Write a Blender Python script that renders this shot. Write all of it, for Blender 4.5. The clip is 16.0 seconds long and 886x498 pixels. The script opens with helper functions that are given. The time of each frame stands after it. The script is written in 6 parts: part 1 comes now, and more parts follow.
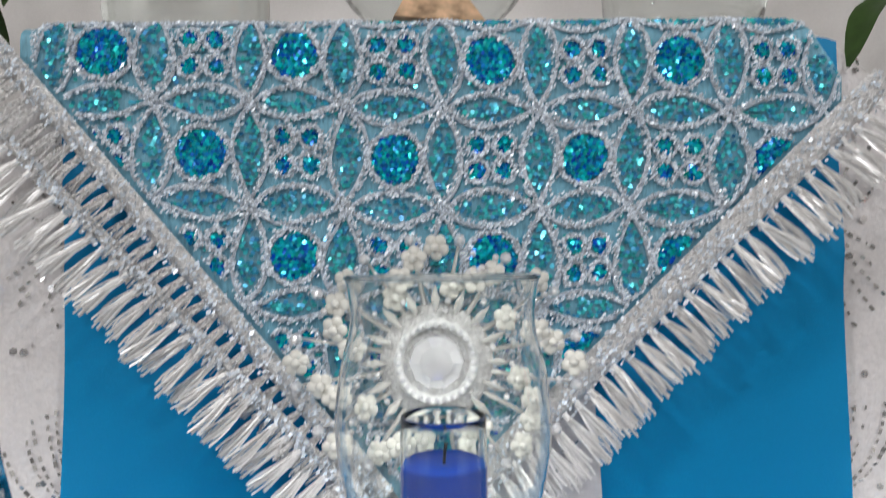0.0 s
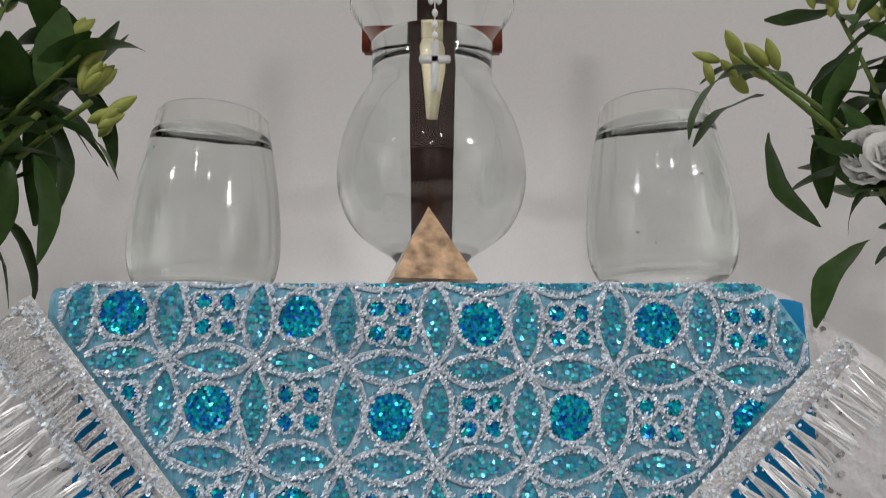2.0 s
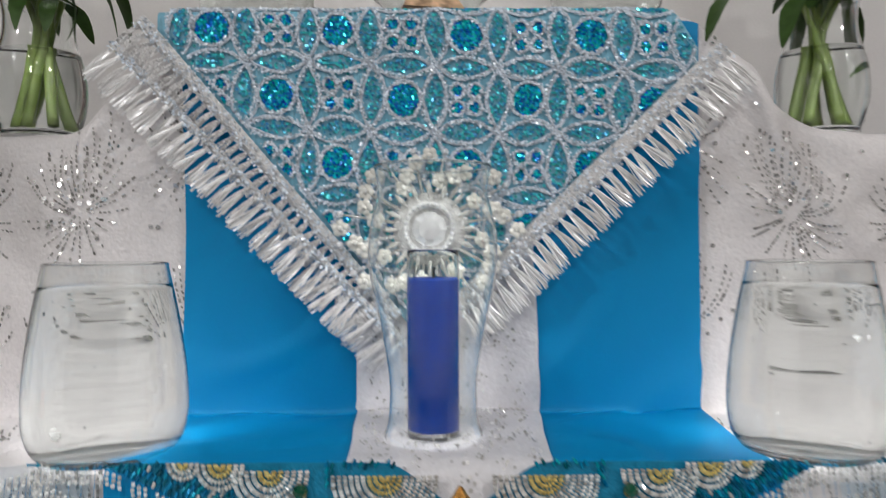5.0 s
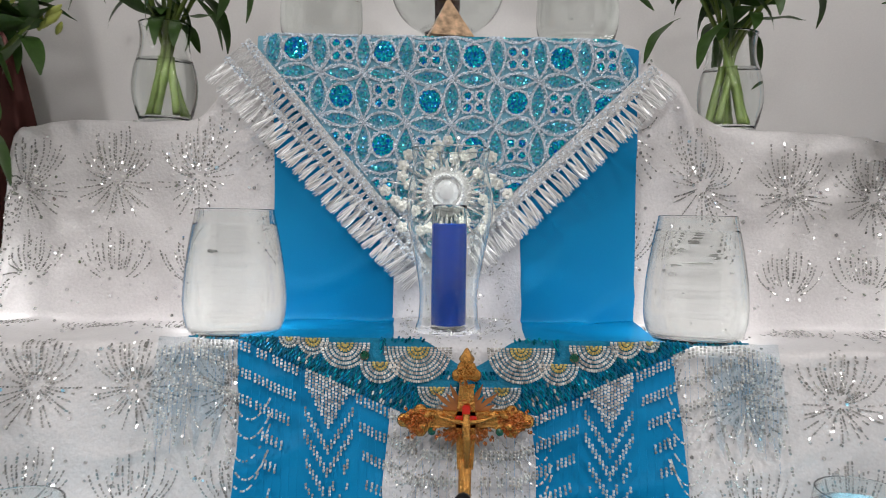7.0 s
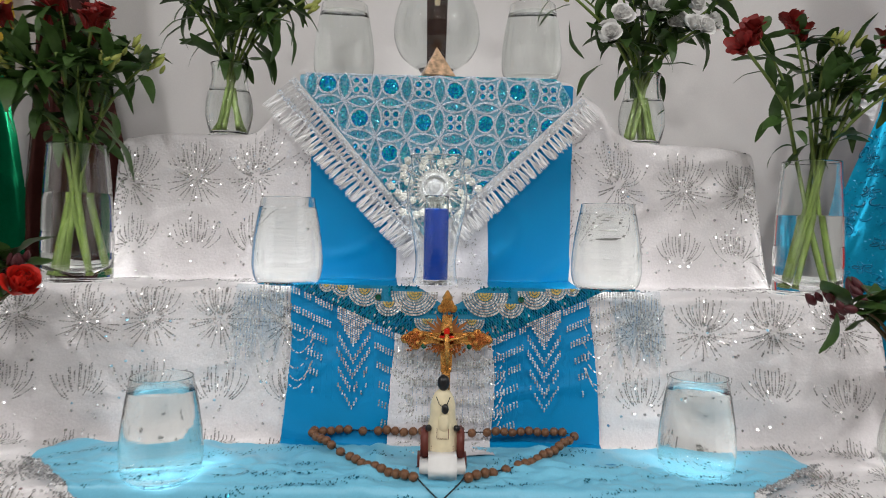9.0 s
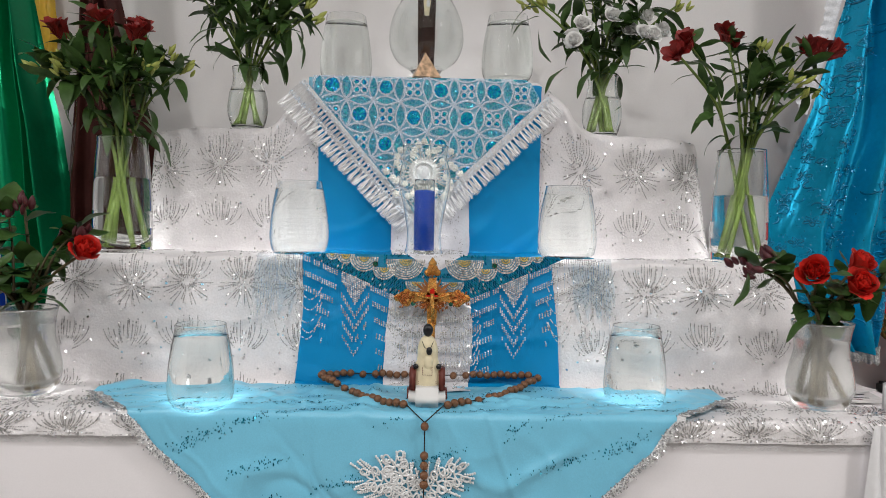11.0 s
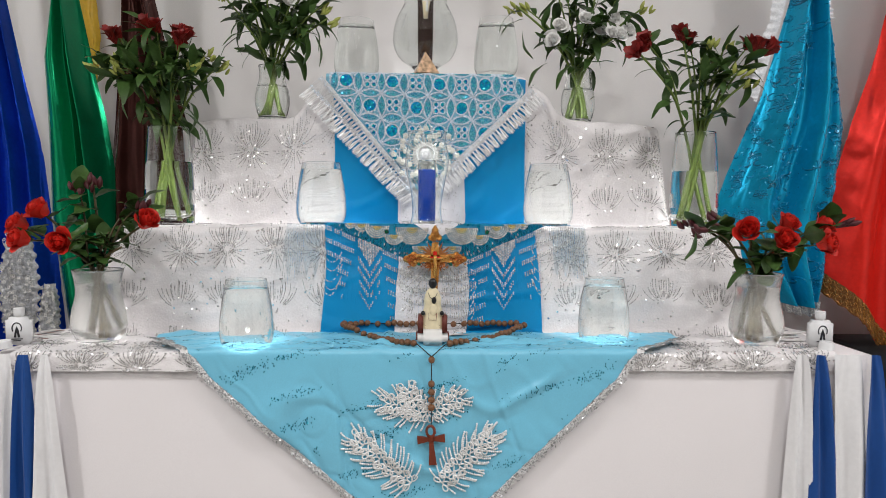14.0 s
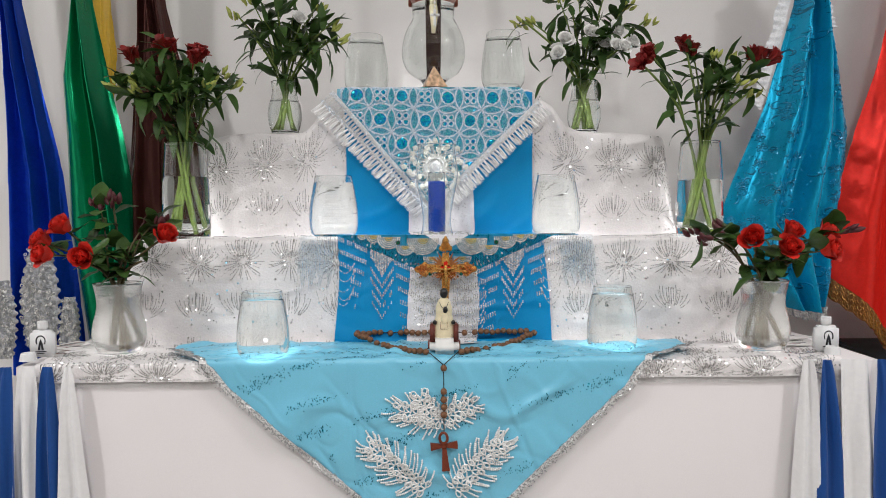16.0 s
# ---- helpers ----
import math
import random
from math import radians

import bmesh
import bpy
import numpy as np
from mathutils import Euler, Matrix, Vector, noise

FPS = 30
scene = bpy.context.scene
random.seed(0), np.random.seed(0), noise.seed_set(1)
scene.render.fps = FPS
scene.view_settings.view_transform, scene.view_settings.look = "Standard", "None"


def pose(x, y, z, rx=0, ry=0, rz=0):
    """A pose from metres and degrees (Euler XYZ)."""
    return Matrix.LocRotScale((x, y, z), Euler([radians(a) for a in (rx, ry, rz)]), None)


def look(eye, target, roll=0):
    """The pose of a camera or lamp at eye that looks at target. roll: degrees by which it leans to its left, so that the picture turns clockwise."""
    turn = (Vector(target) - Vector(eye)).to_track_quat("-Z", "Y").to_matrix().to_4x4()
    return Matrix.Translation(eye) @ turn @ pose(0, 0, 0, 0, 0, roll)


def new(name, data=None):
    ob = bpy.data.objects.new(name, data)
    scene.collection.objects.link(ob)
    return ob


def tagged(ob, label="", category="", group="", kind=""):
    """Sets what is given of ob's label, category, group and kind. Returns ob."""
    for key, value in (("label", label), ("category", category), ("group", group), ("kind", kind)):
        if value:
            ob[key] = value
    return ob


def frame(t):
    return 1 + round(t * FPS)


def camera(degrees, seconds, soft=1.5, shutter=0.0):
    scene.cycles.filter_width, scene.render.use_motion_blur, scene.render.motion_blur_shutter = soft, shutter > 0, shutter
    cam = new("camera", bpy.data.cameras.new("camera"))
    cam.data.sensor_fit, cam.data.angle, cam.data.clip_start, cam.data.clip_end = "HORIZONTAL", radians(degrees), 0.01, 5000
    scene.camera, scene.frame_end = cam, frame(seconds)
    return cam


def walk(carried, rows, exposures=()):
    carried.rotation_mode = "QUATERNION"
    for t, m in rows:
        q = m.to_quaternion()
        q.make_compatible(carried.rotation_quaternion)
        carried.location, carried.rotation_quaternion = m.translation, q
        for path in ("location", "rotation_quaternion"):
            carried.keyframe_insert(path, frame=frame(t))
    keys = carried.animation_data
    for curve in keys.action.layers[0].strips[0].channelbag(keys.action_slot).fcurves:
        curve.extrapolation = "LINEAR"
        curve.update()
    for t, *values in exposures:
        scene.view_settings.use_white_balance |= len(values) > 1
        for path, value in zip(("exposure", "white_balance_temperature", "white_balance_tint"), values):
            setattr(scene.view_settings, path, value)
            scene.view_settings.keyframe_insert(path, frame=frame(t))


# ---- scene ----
cam = camera(65.0, 16.0, soft=0.75, shutter=0.5)
PATH = [
    (0, (0.004, 0.001, 1.133), (0.015, 2.0, 1.174), -0.6),
    (0.5, (0.013, -0.005, 1.169), (0.016, 1.994, 1.23), -0.4),
    (1, (0.011, -0.014, 1.176), (0.019, 1.974, 1.4), -0.6),
    (1.5, (0.005, -0.024, 1.195), (0.021, 1.95, 1.511), -0.2),
    (2, (0.01, -0.03, 1.203), (0.01, 1.934, 1.582), 0.0),
    (2.5, (0.011, -0.036, 1.207), (0.003, 1.917, 1.636), 0.2),
    (3, (0.013, -0.037, 1.201), (0.002, 1.919, 1.619), 0.2),
    (3.5, (0.033, -0.041, 1.182), (-0.026, 1.951, 1.356), 0.6),
    (4, (0.014, -0.08, 1.118), (-0.008, 1.915, 1.253), 0.1),
    (4.5, (-0.004, -0.141, 1.09), (-0.01, 1.858, 1.17), -0.2),
    (5, (0.01, -0.185, 1.077), (0.018, 1.815, 1.055), -0.2),
    (5.2, (0.022, -0.2, 1.07), (0.035, 1.799, 1.025), -0.2),
    (7.3, (-0.008, -0.458, 1.056), (0.012, 1.541, 0.973), 1.1),
    (7.5, (-0.004, -0.486, 1.057), (0.027, 1.513, 0.983), 1.1),
    (8, (0.019, -0.571, 1.041), (0.066, 1.427, 0.975), 1.2),
    (8.5, (0.02, -0.645, 1.038), (0.064, 1.354, 0.973), 1.2),
    (9, (-0.006, -0.72, 1.029), (0.036, 1.279, 0.961), 1.2),
    (9.5, (-0.009, -0.788, 1.018), (0.032, 1.21, 0.954), 0.9),
    (9.7, (-0.008, -0.803, 1.017), (0.05, 1.195, 0.946), 0.8),
    (11.8, (0.024, -0.98, 1.006), (0.03, 1.018, 0.903), 1.0),
    (12, (0.014, -0.996, 1.006), (0.012, 1.001, 0.898), 0.9),
    (12.5, (-0.006, -1.031, 0.997), (0.008, 0.966, 0.885), 0.9),
    (13, (-0.013, -1.067, 0.991), (0.014, 0.93, 0.879), 0.7),
    (13.5, (-0.017, -1.101, 0.984), (0.026, 0.896, 0.869), 0.4),
    (14, (-0.004, -1.124, 0.977), (0.056, 0.872, 0.858), 0.4),
    (14.5, (0.001, -1.147, 0.975), (0.065, 0.848, 0.856), 0.2),
    (15, (0.001, -1.151, 0.978), (0.056, 0.845, 0.856), 0.1),
    (15.5, (-0.004, -1.153, 0.982), (0.048, 0.843, 0.866), -0.1),
    (16, (-0.008, -1.152, 0.985), (0.027, 0.845, 0.886), -0.3),
]
walk(cam, [(t, look(eye, target, roll)) for t, eye, target, roll in PATH], [(0, -0.88), (1, -0.94), (2.5, -1.02), (3.5, -1.0), (5, -0.98), (7.5, -0.86), (9.5, -0.80), (12.5, -0.65), (16, -0.60)])

# ---- light ----
world = bpy.data.worlds.new("room_air")
scene.world = world
world.use_nodes = True
world.node_tree.nodes["Background"].inputs[0].default_value = (0.9, 0.93, 1.0, 1)
world.node_tree.nodes["Background"].inputs[1].default_value = 0.05


def ceiling_lamp(x, y, size, watts, colour=(0.99, 0.98, 0.975)):
    data = bpy.data.lights.new("ceiling_lamp", "AREA")
    data.shape, data.size = "DISK", size
    data.energy, data.color = watts, colour
    ob = new("ceiling_lamp", data)
    ob.matrix_world = look((x, y, 2.575), (x, y, 0))
    return ob


ceiling_lamp(-1.75, -1.20, 0.26, 48)
ceiling_lamp(1.85, -1.20, 0.26, 46)
ceiling_lamp(-0.35, -1.45, 0.14, 8)
ceiling_lamp(0.45, -1.55, 0.14, 8)
ceiling_lamp(0.05, -2.50, 0.22, 40)

# ---- materials ----


def colour4(c):
    return (c[0], c[1], c[2], 1.0)


def mat(name, c, rough=0.5, metal=0.0, vary=0.15, scale=8.0, fine=120.0, bump=0.0, bump_scale=300.0, island=0.0,
        sheen=0.0, coat=0.0, aniso=0.0, trans=0.0, ior=1.45, subsurf=0.0, hue=0.0, alpha=1.0, spec=0.5, stretch=(1, 1, 1)):
    m = bpy.data.materials.new(name)
    m.use_nodes = True
    nt = m.node_tree
    b = nt.nodes["Principled BSDF"]
    link = nt.links.new
    b.inputs["Roughness"].default_value = rough
    b.inputs["Metallic"].default_value = metal
    b.inputs["IOR"].default_value = ior
    b.inputs["Coat Weight"].default_value = coat
    b.inputs["Sheen Weight"].default_value = sheen
    b.inputs["Anisotropic"].default_value = aniso
    b.inputs["Transmission Weight"].default_value = trans
    b.inputs["Alpha"].default_value = alpha
    b.inputs["Specular IOR Level"].default_value = spec
    if subsurf:
        b.inputs["Subsurface Weight"].default_value = subsurf
        b.inputs["Subsurface Radius"].default_value = (0.004, 0.004, 0.004)
    tc = nt.nodes.new("ShaderNodeTexCoord")
    mp = nt.nodes.new("ShaderNodeMapping")
    mp.inputs["Scale"].default_value = stretch
    link(tc.outputs["Object"], mp.inputs["Vector"])
    big = nt.nodes.new("ShaderNodeTexNoise")
    big.inputs["Scale"].default_value = scale
    big.inputs["Detail"].default_value = 3
    link(mp.outputs[0], big.inputs["Vector"])
    small = nt.nodes.new("ShaderNodeTexNoise")
    small.inputs["Scale"].default_value = fine
    link(mp.outputs[0], small.inputs["Vector"])
    add = nt.nodes.new("ShaderNodeMath")
    add.operation = "ADD"
    link(big.outputs["Fac"], add.inputs[0])
    link(small.outputs["Fac"], add.inputs[1])
    val = nt.nodes.new("ShaderNodeMapRange")
    val.inputs["From Min"].default_value, val.inputs["From Max"].default_value = 0.5, 1.5
    val.inputs["To Min"].default_value, val.inputs["To Max"].default_value = 1 - vary, 1 + vary
    link(add.outputs[0], val.inputs["Value"])
    hsv = nt.nodes.new("ShaderNodeHueSaturation")
    hsv.inputs["Color"].default_value = colour4(c)
    last = val.outputs[0]
    if island or hue:
        geo = nt.nodes.new("ShaderNodeNewGeometry")
        rnd = nt.nodes.new("ShaderNodeMapRange")
        rnd.inputs["To Min"].default_value, rnd.inputs["To Max"].default_value = 1 - island, 1 + island
        link(geo.outputs["Random Per Island"], rnd.inputs["Value"])
        mul = nt.nodes.new("ShaderNodeMath")
        mul.operation = "MULTIPLY"
        link(last, mul.inputs[0])
        link(rnd.outputs[0], mul.inputs[1])
        last = mul.outputs[0]
        if hue:
            hm = nt.nodes.new("ShaderNodeMath")
            hm.operation = "MULTIPLY"
            hm.inputs[1].default_value = 7.37
            link(geo.outputs["Random Per Island"], hm.inputs[0])
            fr = nt.nodes.new("ShaderNodeMath")
            fr.operation = "FRACT"
            link(hm.outputs[0], fr.inputs[0])
            hr = nt.nodes.new("ShaderNodeMapRange")
            hr.inputs["To Min"].default_value, hr.inputs["To Max"].default_value = 0.5 - hue, 0.5 + hue
            link(fr.outputs[0], hr.inputs["Value"])
            link(hr.outputs[0], hsv.inputs["Hue"])
    link(last, hsv.inputs["Value"])
    link(hsv.outputs[0], b.inputs["Base Color"])
    if bump:
        bn = nt.nodes.new("ShaderNodeTexNoise")
        bn.inputs["Scale"].default_value = bump_scale
        bn.inputs["Detail"].default_value = 2
        link(mp.outputs[0], bn.inputs["Vector"])
        bp = nt.nodes.new("ShaderNodeBump")
        bp.inputs["Strength"].default_value = bump
        bp.inputs["Distance"].default_value = 0.002
        link(bn.outputs["Fac"], bp.inputs["Height"])
        link(bp.outputs[0], b.inputs["Normal"])
    return m


def glass_mat(name, c=(1, 1, 1), ior=1.45, rough=0.0, ripple=0.0, milk=0.0, waves=(9, 9, 130)):
    """Clear glass or water; ripple: the faint horizontal waviness of blown glass."""
    m = bpy.data.materials.new(name)
    m.use_nodes = True
    nt = m.node_tree
    b = nt.nodes["Principled BSDF"]
    b.inputs["Base Color"].default_value = colour4(c)
    b.inputs["Roughness"].default_value = rough
    b.inputs["Transmission Weight"].default_value = 1 - milk
    b.inputs["IOR"].default_value = ior
    if ripple:
        tc = nt.nodes.new("ShaderNodeTexCoord")
        mp = nt.nodes.new("ShaderNodeMapping")
        mp.inputs["Scale"].default_value = waves
        ns = nt.nodes.new("ShaderNodeTexNoise")
        ns.inputs["Scale"].default_value = 1.0
        ns.inputs["Detail"].default_value = 3
        bp = nt.nodes.new("ShaderNodeBump")
        bp.inputs["Strength"].default_value = ripple
        bp.inputs["Distance"].default_value = 0.002
        nt.links.new(tc.outputs["Object"], mp.inputs["Vector"])
        nt.links.new(mp.outputs[0], ns.inputs["Vector"])
        nt.links.new(ns.outputs["Fac"], bp.inputs["Height"])
        nt.links.new(bp.outputs[0], b.inputs["Normal"])
    return m


M_WALL = mat("wall_paint", (0.75, 0.74, 0.73), 0.8, vary=0.04, scale=2, bump=0.05)
M_CURTAIN = mat("white_curtain_cloth", (0.75, 0.725, 0.715), 0.85, vary=0.05, scale=3, fine=400, bump=0.12, bump_scale=900, sheen=0.1)
M_BACKWALL = mat("grey_wall_paint", (0.13, 0.125, 0.12), 0.8, vary=0.06, scale=2, bump=0.05)
M_FLOOR = mat("pale_floor", (0.45, 0.425, 0.39), 0.5, vary=0.15)
M_TABLECLOTH = mat("white_tablecloth", (0.84, 0.80, 0.81), 0.8, vary=0.04, scale=5, fine=500, bump=0.15, bump_scale=1200, sheen=0.1)
M_TULLE = mat("white_sequin_cloth", (0.80, 0.765, 0.77), 0.55, vary=0.13, scale=22, fine=420, bump=0.5, bump_scale=260, sheen=0.3)
M_SEQUIN = mat("silver_sequin", (0.50, 0.485, 0.47), 0.20, 0.5, vary=0.1, island=0.4, spec=1.0)
M_SATIN = mat("turquoise_satin", (0.0, 0.25, 0.54), 0.5, vary=0.06, scale=6, fine=700, bump=0.08, bump_scale=800, spec=0.25)
M_SATIN_LIGHT = mat("sky_blue_satin", (0.19, 0.55, 0.74), 0.33, vary=0.1, scale=9, fine=500, bump=0.12, bump_scale=700, aniso=0.4)
M_RUNNER = mat("white_lace_runner", (0.70, 0.69, 0.72), 0.6, vary=0.12, scale=40, fine=300, bump=0.5, bump_scale=260)
M_TULLE_BLUE = mat("blue_tulle", (0.20, 0.46, 0.60), 0.5, vary=0.35, scale=45, fine=500, bump=0.4, bump_scale=500, stretch=(1, 1, 0.25))
M_CORD = mat("silver_cord", (0.74, 0.81, 0.91), 0.4, 0.0, vary=0.25, scale=500, fine=1400, bump=1.0, bump_scale=900)
M_FLAKE = mat("turquoise_sequin", (0.0, 0.38, 0.62), 0.16, 0.4, vary=0.1, island=0.45, hue=0.08)
M_FLAKE_PALE = mat("pale_teal_sequin", (0.05, 0.41, 0.55), 0.2, 0.3, vary=0.1, island=0.35, hue=0.05)
M_GLITTER = mat("silver_glitter", (0.80, 0.87, 0.96), 0.26, 0.12, vary=0.1, island=0.45)
M_SILVER_BRAID = mat("silver_braid", (0.78, 0.77, 0.77), 0.32, 0.35, vary=0.3, scale=300, fine=900, bump=1.0, bump_scale=600)
M_FRINGE = mat("white_lurex_fringe", (0.86, 0.85, 0.85), 0.32, 0.2, vary=0.2, scale=200, fine=900, island=0.4)
M_GLASS = glass_mat("clear_glass", c=(0.97, 0.985, 0.975), ripple=0.30, waves=(5, 5, 70))
M_ROUND = glass_mat("wavy_round_glass", (0.985, 1.0, 0.99), ripple=0.30, waves=(14, 14, 40))
M_VASE = glass_mat("clear_vase_glass", (0.985, 1.0, 0.99), ripple=0.10)
M_WATER = glass_mat("water", (0.985, 1.0, 0.995), 1.33, ripple=0.15, waves=(8, 8, 50))
M_FROST = glass_mat("etched_glass", (0.96, 0.955, 0.94), 1.45, 0.20, 0.5, 0.10, (40, 40, 70))
M_WAX = mat("blue_wax", (0.0, 0.040, 0.30), 0.6, vary=0.2, scale=30, spec=0.05)
M_WOOD = mat("dark_polished_wood", (0.022, 0.007, 0.004), 0.4, vary=0.4, scale=30, fine=200, spec=0.25, stretch=(1, 1, 0.12))
M_BEADWOOD = mat("brown_wooden_bead", (0.17, 0.075, 0.033), 0.45, vary=0.4, scale=90, fine=600, island=0.3, bump=0.3, bump_scale=500)
M_ANKH = mat("red_brown_wood", (0.16, 0.03, 0.012), 0.4, vary=0.25, scale=80, stretch=(1, 1, 0.2))
M_STONE = mat("beige_calcite", (0.62, 0.42, 0.27), 0.25, vary=0.75, scale=70, fine=150, subsurf=0.3, coat=0.3)
M_NAVY = mat("navy_satin", (0.007, 0.052, 0.46), 0.28, 0.5, vary=0.2, scale=10, bump=0.05, spec=0.2)
M_GREEN = mat("green_satin", (0.003, 0.24, 0.10), 0.22, 0.6, vary=0.15, scale=8, bump=0.04, spec=0.2)
M_YELLOW = mat("yellow_satin", (0.75, 0.47, 0.04), 0.4, vary=0.15, scale=8, bump=0.2)
M_BROWN = mat("brown_satin", (0.060, 0.020, 0.017), 0.26, 0.5, vary=0.2, scale=8, bump=0.05, spec=0.2)
M_TURQ = mat("turquoise_brocade", (0.004, 0.32, 0.54), 0.30, 0.45, vary=0.15, scale=12, bump=0.1, spec=0.2)
M_RED = mat("red_satin", (0.68, 0.022, 0.014), 0.32, 0.4, vary=0.15, scale=8, bump=0.08, spec=0.3)
M_ROYAL = mat("royal_blue_ribbon", (0.0, 0.055, 0.25), 0.6, vary=0.1, scale=12, bump=0.1, sheen=0.1)
M_WHITE_RIBBON = mat("white_ribbon", (0.78, 0.77, 0.78), 0.6, vary=0.06, scale=12, bump=0.12, sheen=0.2)
M_GOLDLACE = mat("gold_lace", (0.20, 0.085, 0.03), 0.35, 0.7, vary=0.5, scale=120, fine=500, bump=1.0, bump_scale=350)
M_GAUZE = mat("white_gauze", (0.80, 0.80, 0.82), 0.55, 0.1, vary=0.3, scale=60, fine=300, bump=1.0, bump_scale=120, alpha=0.8)
M_NET_BLUE = mat("pale_blue_net", (0.28, 0.50, 0.66), 0.5, vary=0.3, scale=60, fine=400, alpha=0.25)
M_COLLAR = mat("deep_blue_net", (0.0, 0.20, 0.36), 0.45, vary=0.3, scale=90, fine=400, bump=0.4, bump_scale=500)
M_SILVERLACE = mat("silver_lace", (0.34, 0.35, 0.37), 0.35, 0.5, vary=0.7, scale=130, fine=500, bump=1.0, bump_scale=250)
M_BLACK = mat("black_enamel", (0.008, 0.008, 0.01), 0.3)
M_CREAM = mat("cream_paint", (0.75, 0.66, 0.45), 0.5, vary=0.12, scale=60)
M_REDBROWN = mat("red_brown_paint", (0.14, 0.03, 0.02), 0.5, vary=0.2)
M_WHITESTONE = mat("white_marble", (0.8, 0.79, 0.77), 0.4, vary=0.05, subsurf=0.2)
M_GOLD = mat("antique_gold", (0.62, 0.30, 0.075), 0.25, 0.85, vary=0.5, scale=150, fine=500, bump=1.0, bump_scale=450)
M_AMBER = mat("brown_amber_glass", (0.42, 0.17, 0.06), 0.2, 0.3, vary=0.3, island=0.4, coat=0.5)
M_COPPER = mat("copper_filigree", (0.50, 0.17, 0.05), 0.25, 0.8, vary=0.4, scale=200, island=0.4)
M_REDGEM = mat("red_enamel", (0.6, 0.02, 0.01), 0.15, coat=0.6)
M_GREENGEM = mat("green_gem", (0.0, 0.07, 0.035), 0.08, coat=1.0)
M_PLASTIC = mat("white_plastic", (0.76, 0.76, 0.77), 0.4, vary=0.03)
M_INK = mat("black_ink", (0.02, 0.02, 0.025), 0.6)
M_LEAF = mat("green_leaf", (0.038, 0.085, 0.019), 0.42, vary=0.35, scale=40, fine=200, island=0.4, hue=0.015, spec=0.35)
M_STEM = mat("green_stem", (0.13, 0.19, 0.035), 0.45, vary=0.25, scale=30)
M_PETAL_RED = mat("dark_red_petal", (0.22, 0.012, 0.010), 0.5, vary=0.35, scale=60, fine=300, island=0.35)
M_ROSE = mat("red_rose_petal", (0.62, 0.026, 0.016), 0.5, vary=0.2, scale=50, fine=300, island=0.3)
M_DARKBUD = mat("wilted_dark_bud", (0.07, 0.010, 0.014), 0.5, vary=0.35, scale=60, island=0.3)
M_STEM_DARK = mat("brown_green_stem", (0.075, 0.055, 0.02), 0.5, vary=0.3, scale=40)
M_WHITE_PETAL = mat("white_petal", (0.95, 0.94, 0.92), 0.6, vary=0.03, scale=60, spec=0.3)
M_BUD = mat("yellow_green_bud", (0.33, 0.36, 0.08), 0.45, vary=0.25, scale=60, island=0.3)
M_PEARL = mat("white_bead_embroidery", (0.80, 0.80, 0.80), 0.3, 0.1, vary=0.1, island=0.15, coat=0.3)
M_CRYSTAL = mat("clear_rhinestone", (0.90, 0.90, 0.93), 0.10, 0.4, vary=0.2, island=0.4)
M_LOOSE = mat("loose_clear_sequin", (0.90, 0.89, 0.90), 0.20, 0.8, vary=0.1, island=0.15, spec=1.0)
M_ENAMEL = mat("white_enamel", (0.80, 0.79, 0.74), 0.35, vary=0.08, coat=0.3)
M_BEAD_SILVER = mat("silver_glass_bead", (0.86, 0.85, 0.82), 0.12, 0.5, vary=0.1, island=0.5)
M_BEAD_TEAL = mat("teal_glass_bead", (0.0, 0.22, 0.36), 0.12, 0.4, vary=0.1, island=0.7, hue=0.03)
M_BEAD_GOLD = mat("gold_glass_bead", (0.72, 0.58, 0.22), 0.2, 0.3, vary=0.1, island=0.3)
M_FLAG_THREAD = mat("dark_turquoise_thread", (0.0, 0.25, 0.45), 0.25, 0.3, vary=0.2, scale=200, island=0.5, spec=1.0)
M_TRIM = mat("dull_silver_sequin", (0.42, 0.42, 0.43), 0.22, 0.5, island=0.5)
M_TEAL_SPECK = mat("dark_teal_sequin", (0.0, 0.22, 0.33), 0.22, 0.6, island=0.5)
M_PAPER = mat("printed_paper", (0.66, 0.64, 0.63), 0.7, vary=0.25, scale=25, fine=80)
M_DARK = mat("dark_cabinet", (0.015, 0.014, 0.014), 0.5)

# ---- mesh helpers ----


def mesh(name, verts, faces, material, smooth=True):
    me = bpy.data.meshes.new(name)
    me.from_pydata([tuple(v) for v in verts], [], [tuple(f) for f in faces])
    me.materials.append(material)
    if smooth:
        me.polygons.foreach_set("use_smooth", [True] * len(me.polygons))
    me.update()
    return me


def part(name, data, parent=None, label="", place=None):
    """One mesh object under a thing or a part; data is (verts, faces, material[, smooth]) or a mesh."""
    me = data if isinstance(data, bpy.types.Mesh) else mesh(name, *data)
    ob = new(name, me)
    if parent:
        ob.parent = parent
    if place:
        ob.matrix_basis = place
    if label:
        tagged(ob, label)
    return ob


def thing(name, label, category, place=None, group="", kind=""):
    ob = new(name)
    ob.empty_display_size = 0.02
    if place:
        ob.matrix_basis = place
    return tagged(ob, label, category, group, kind)


def lathe(profile, n=40, closed=False):
    verts, faces = [], []
    k = len(profile)
    for i in range(n):
        a = 2 * math.pi * i / n
        for r, z in profile:
            verts.append((r * math.cos(a), r * math.sin(a), z))
    for i in range(n):
        j = (i + 1) % n
        for q in range(k if closed else k - 1):
            p = (q + 1) % k
            faces.append((i * k + q, j * k + q, j * k + p, i * k + p))
    return verts, faces


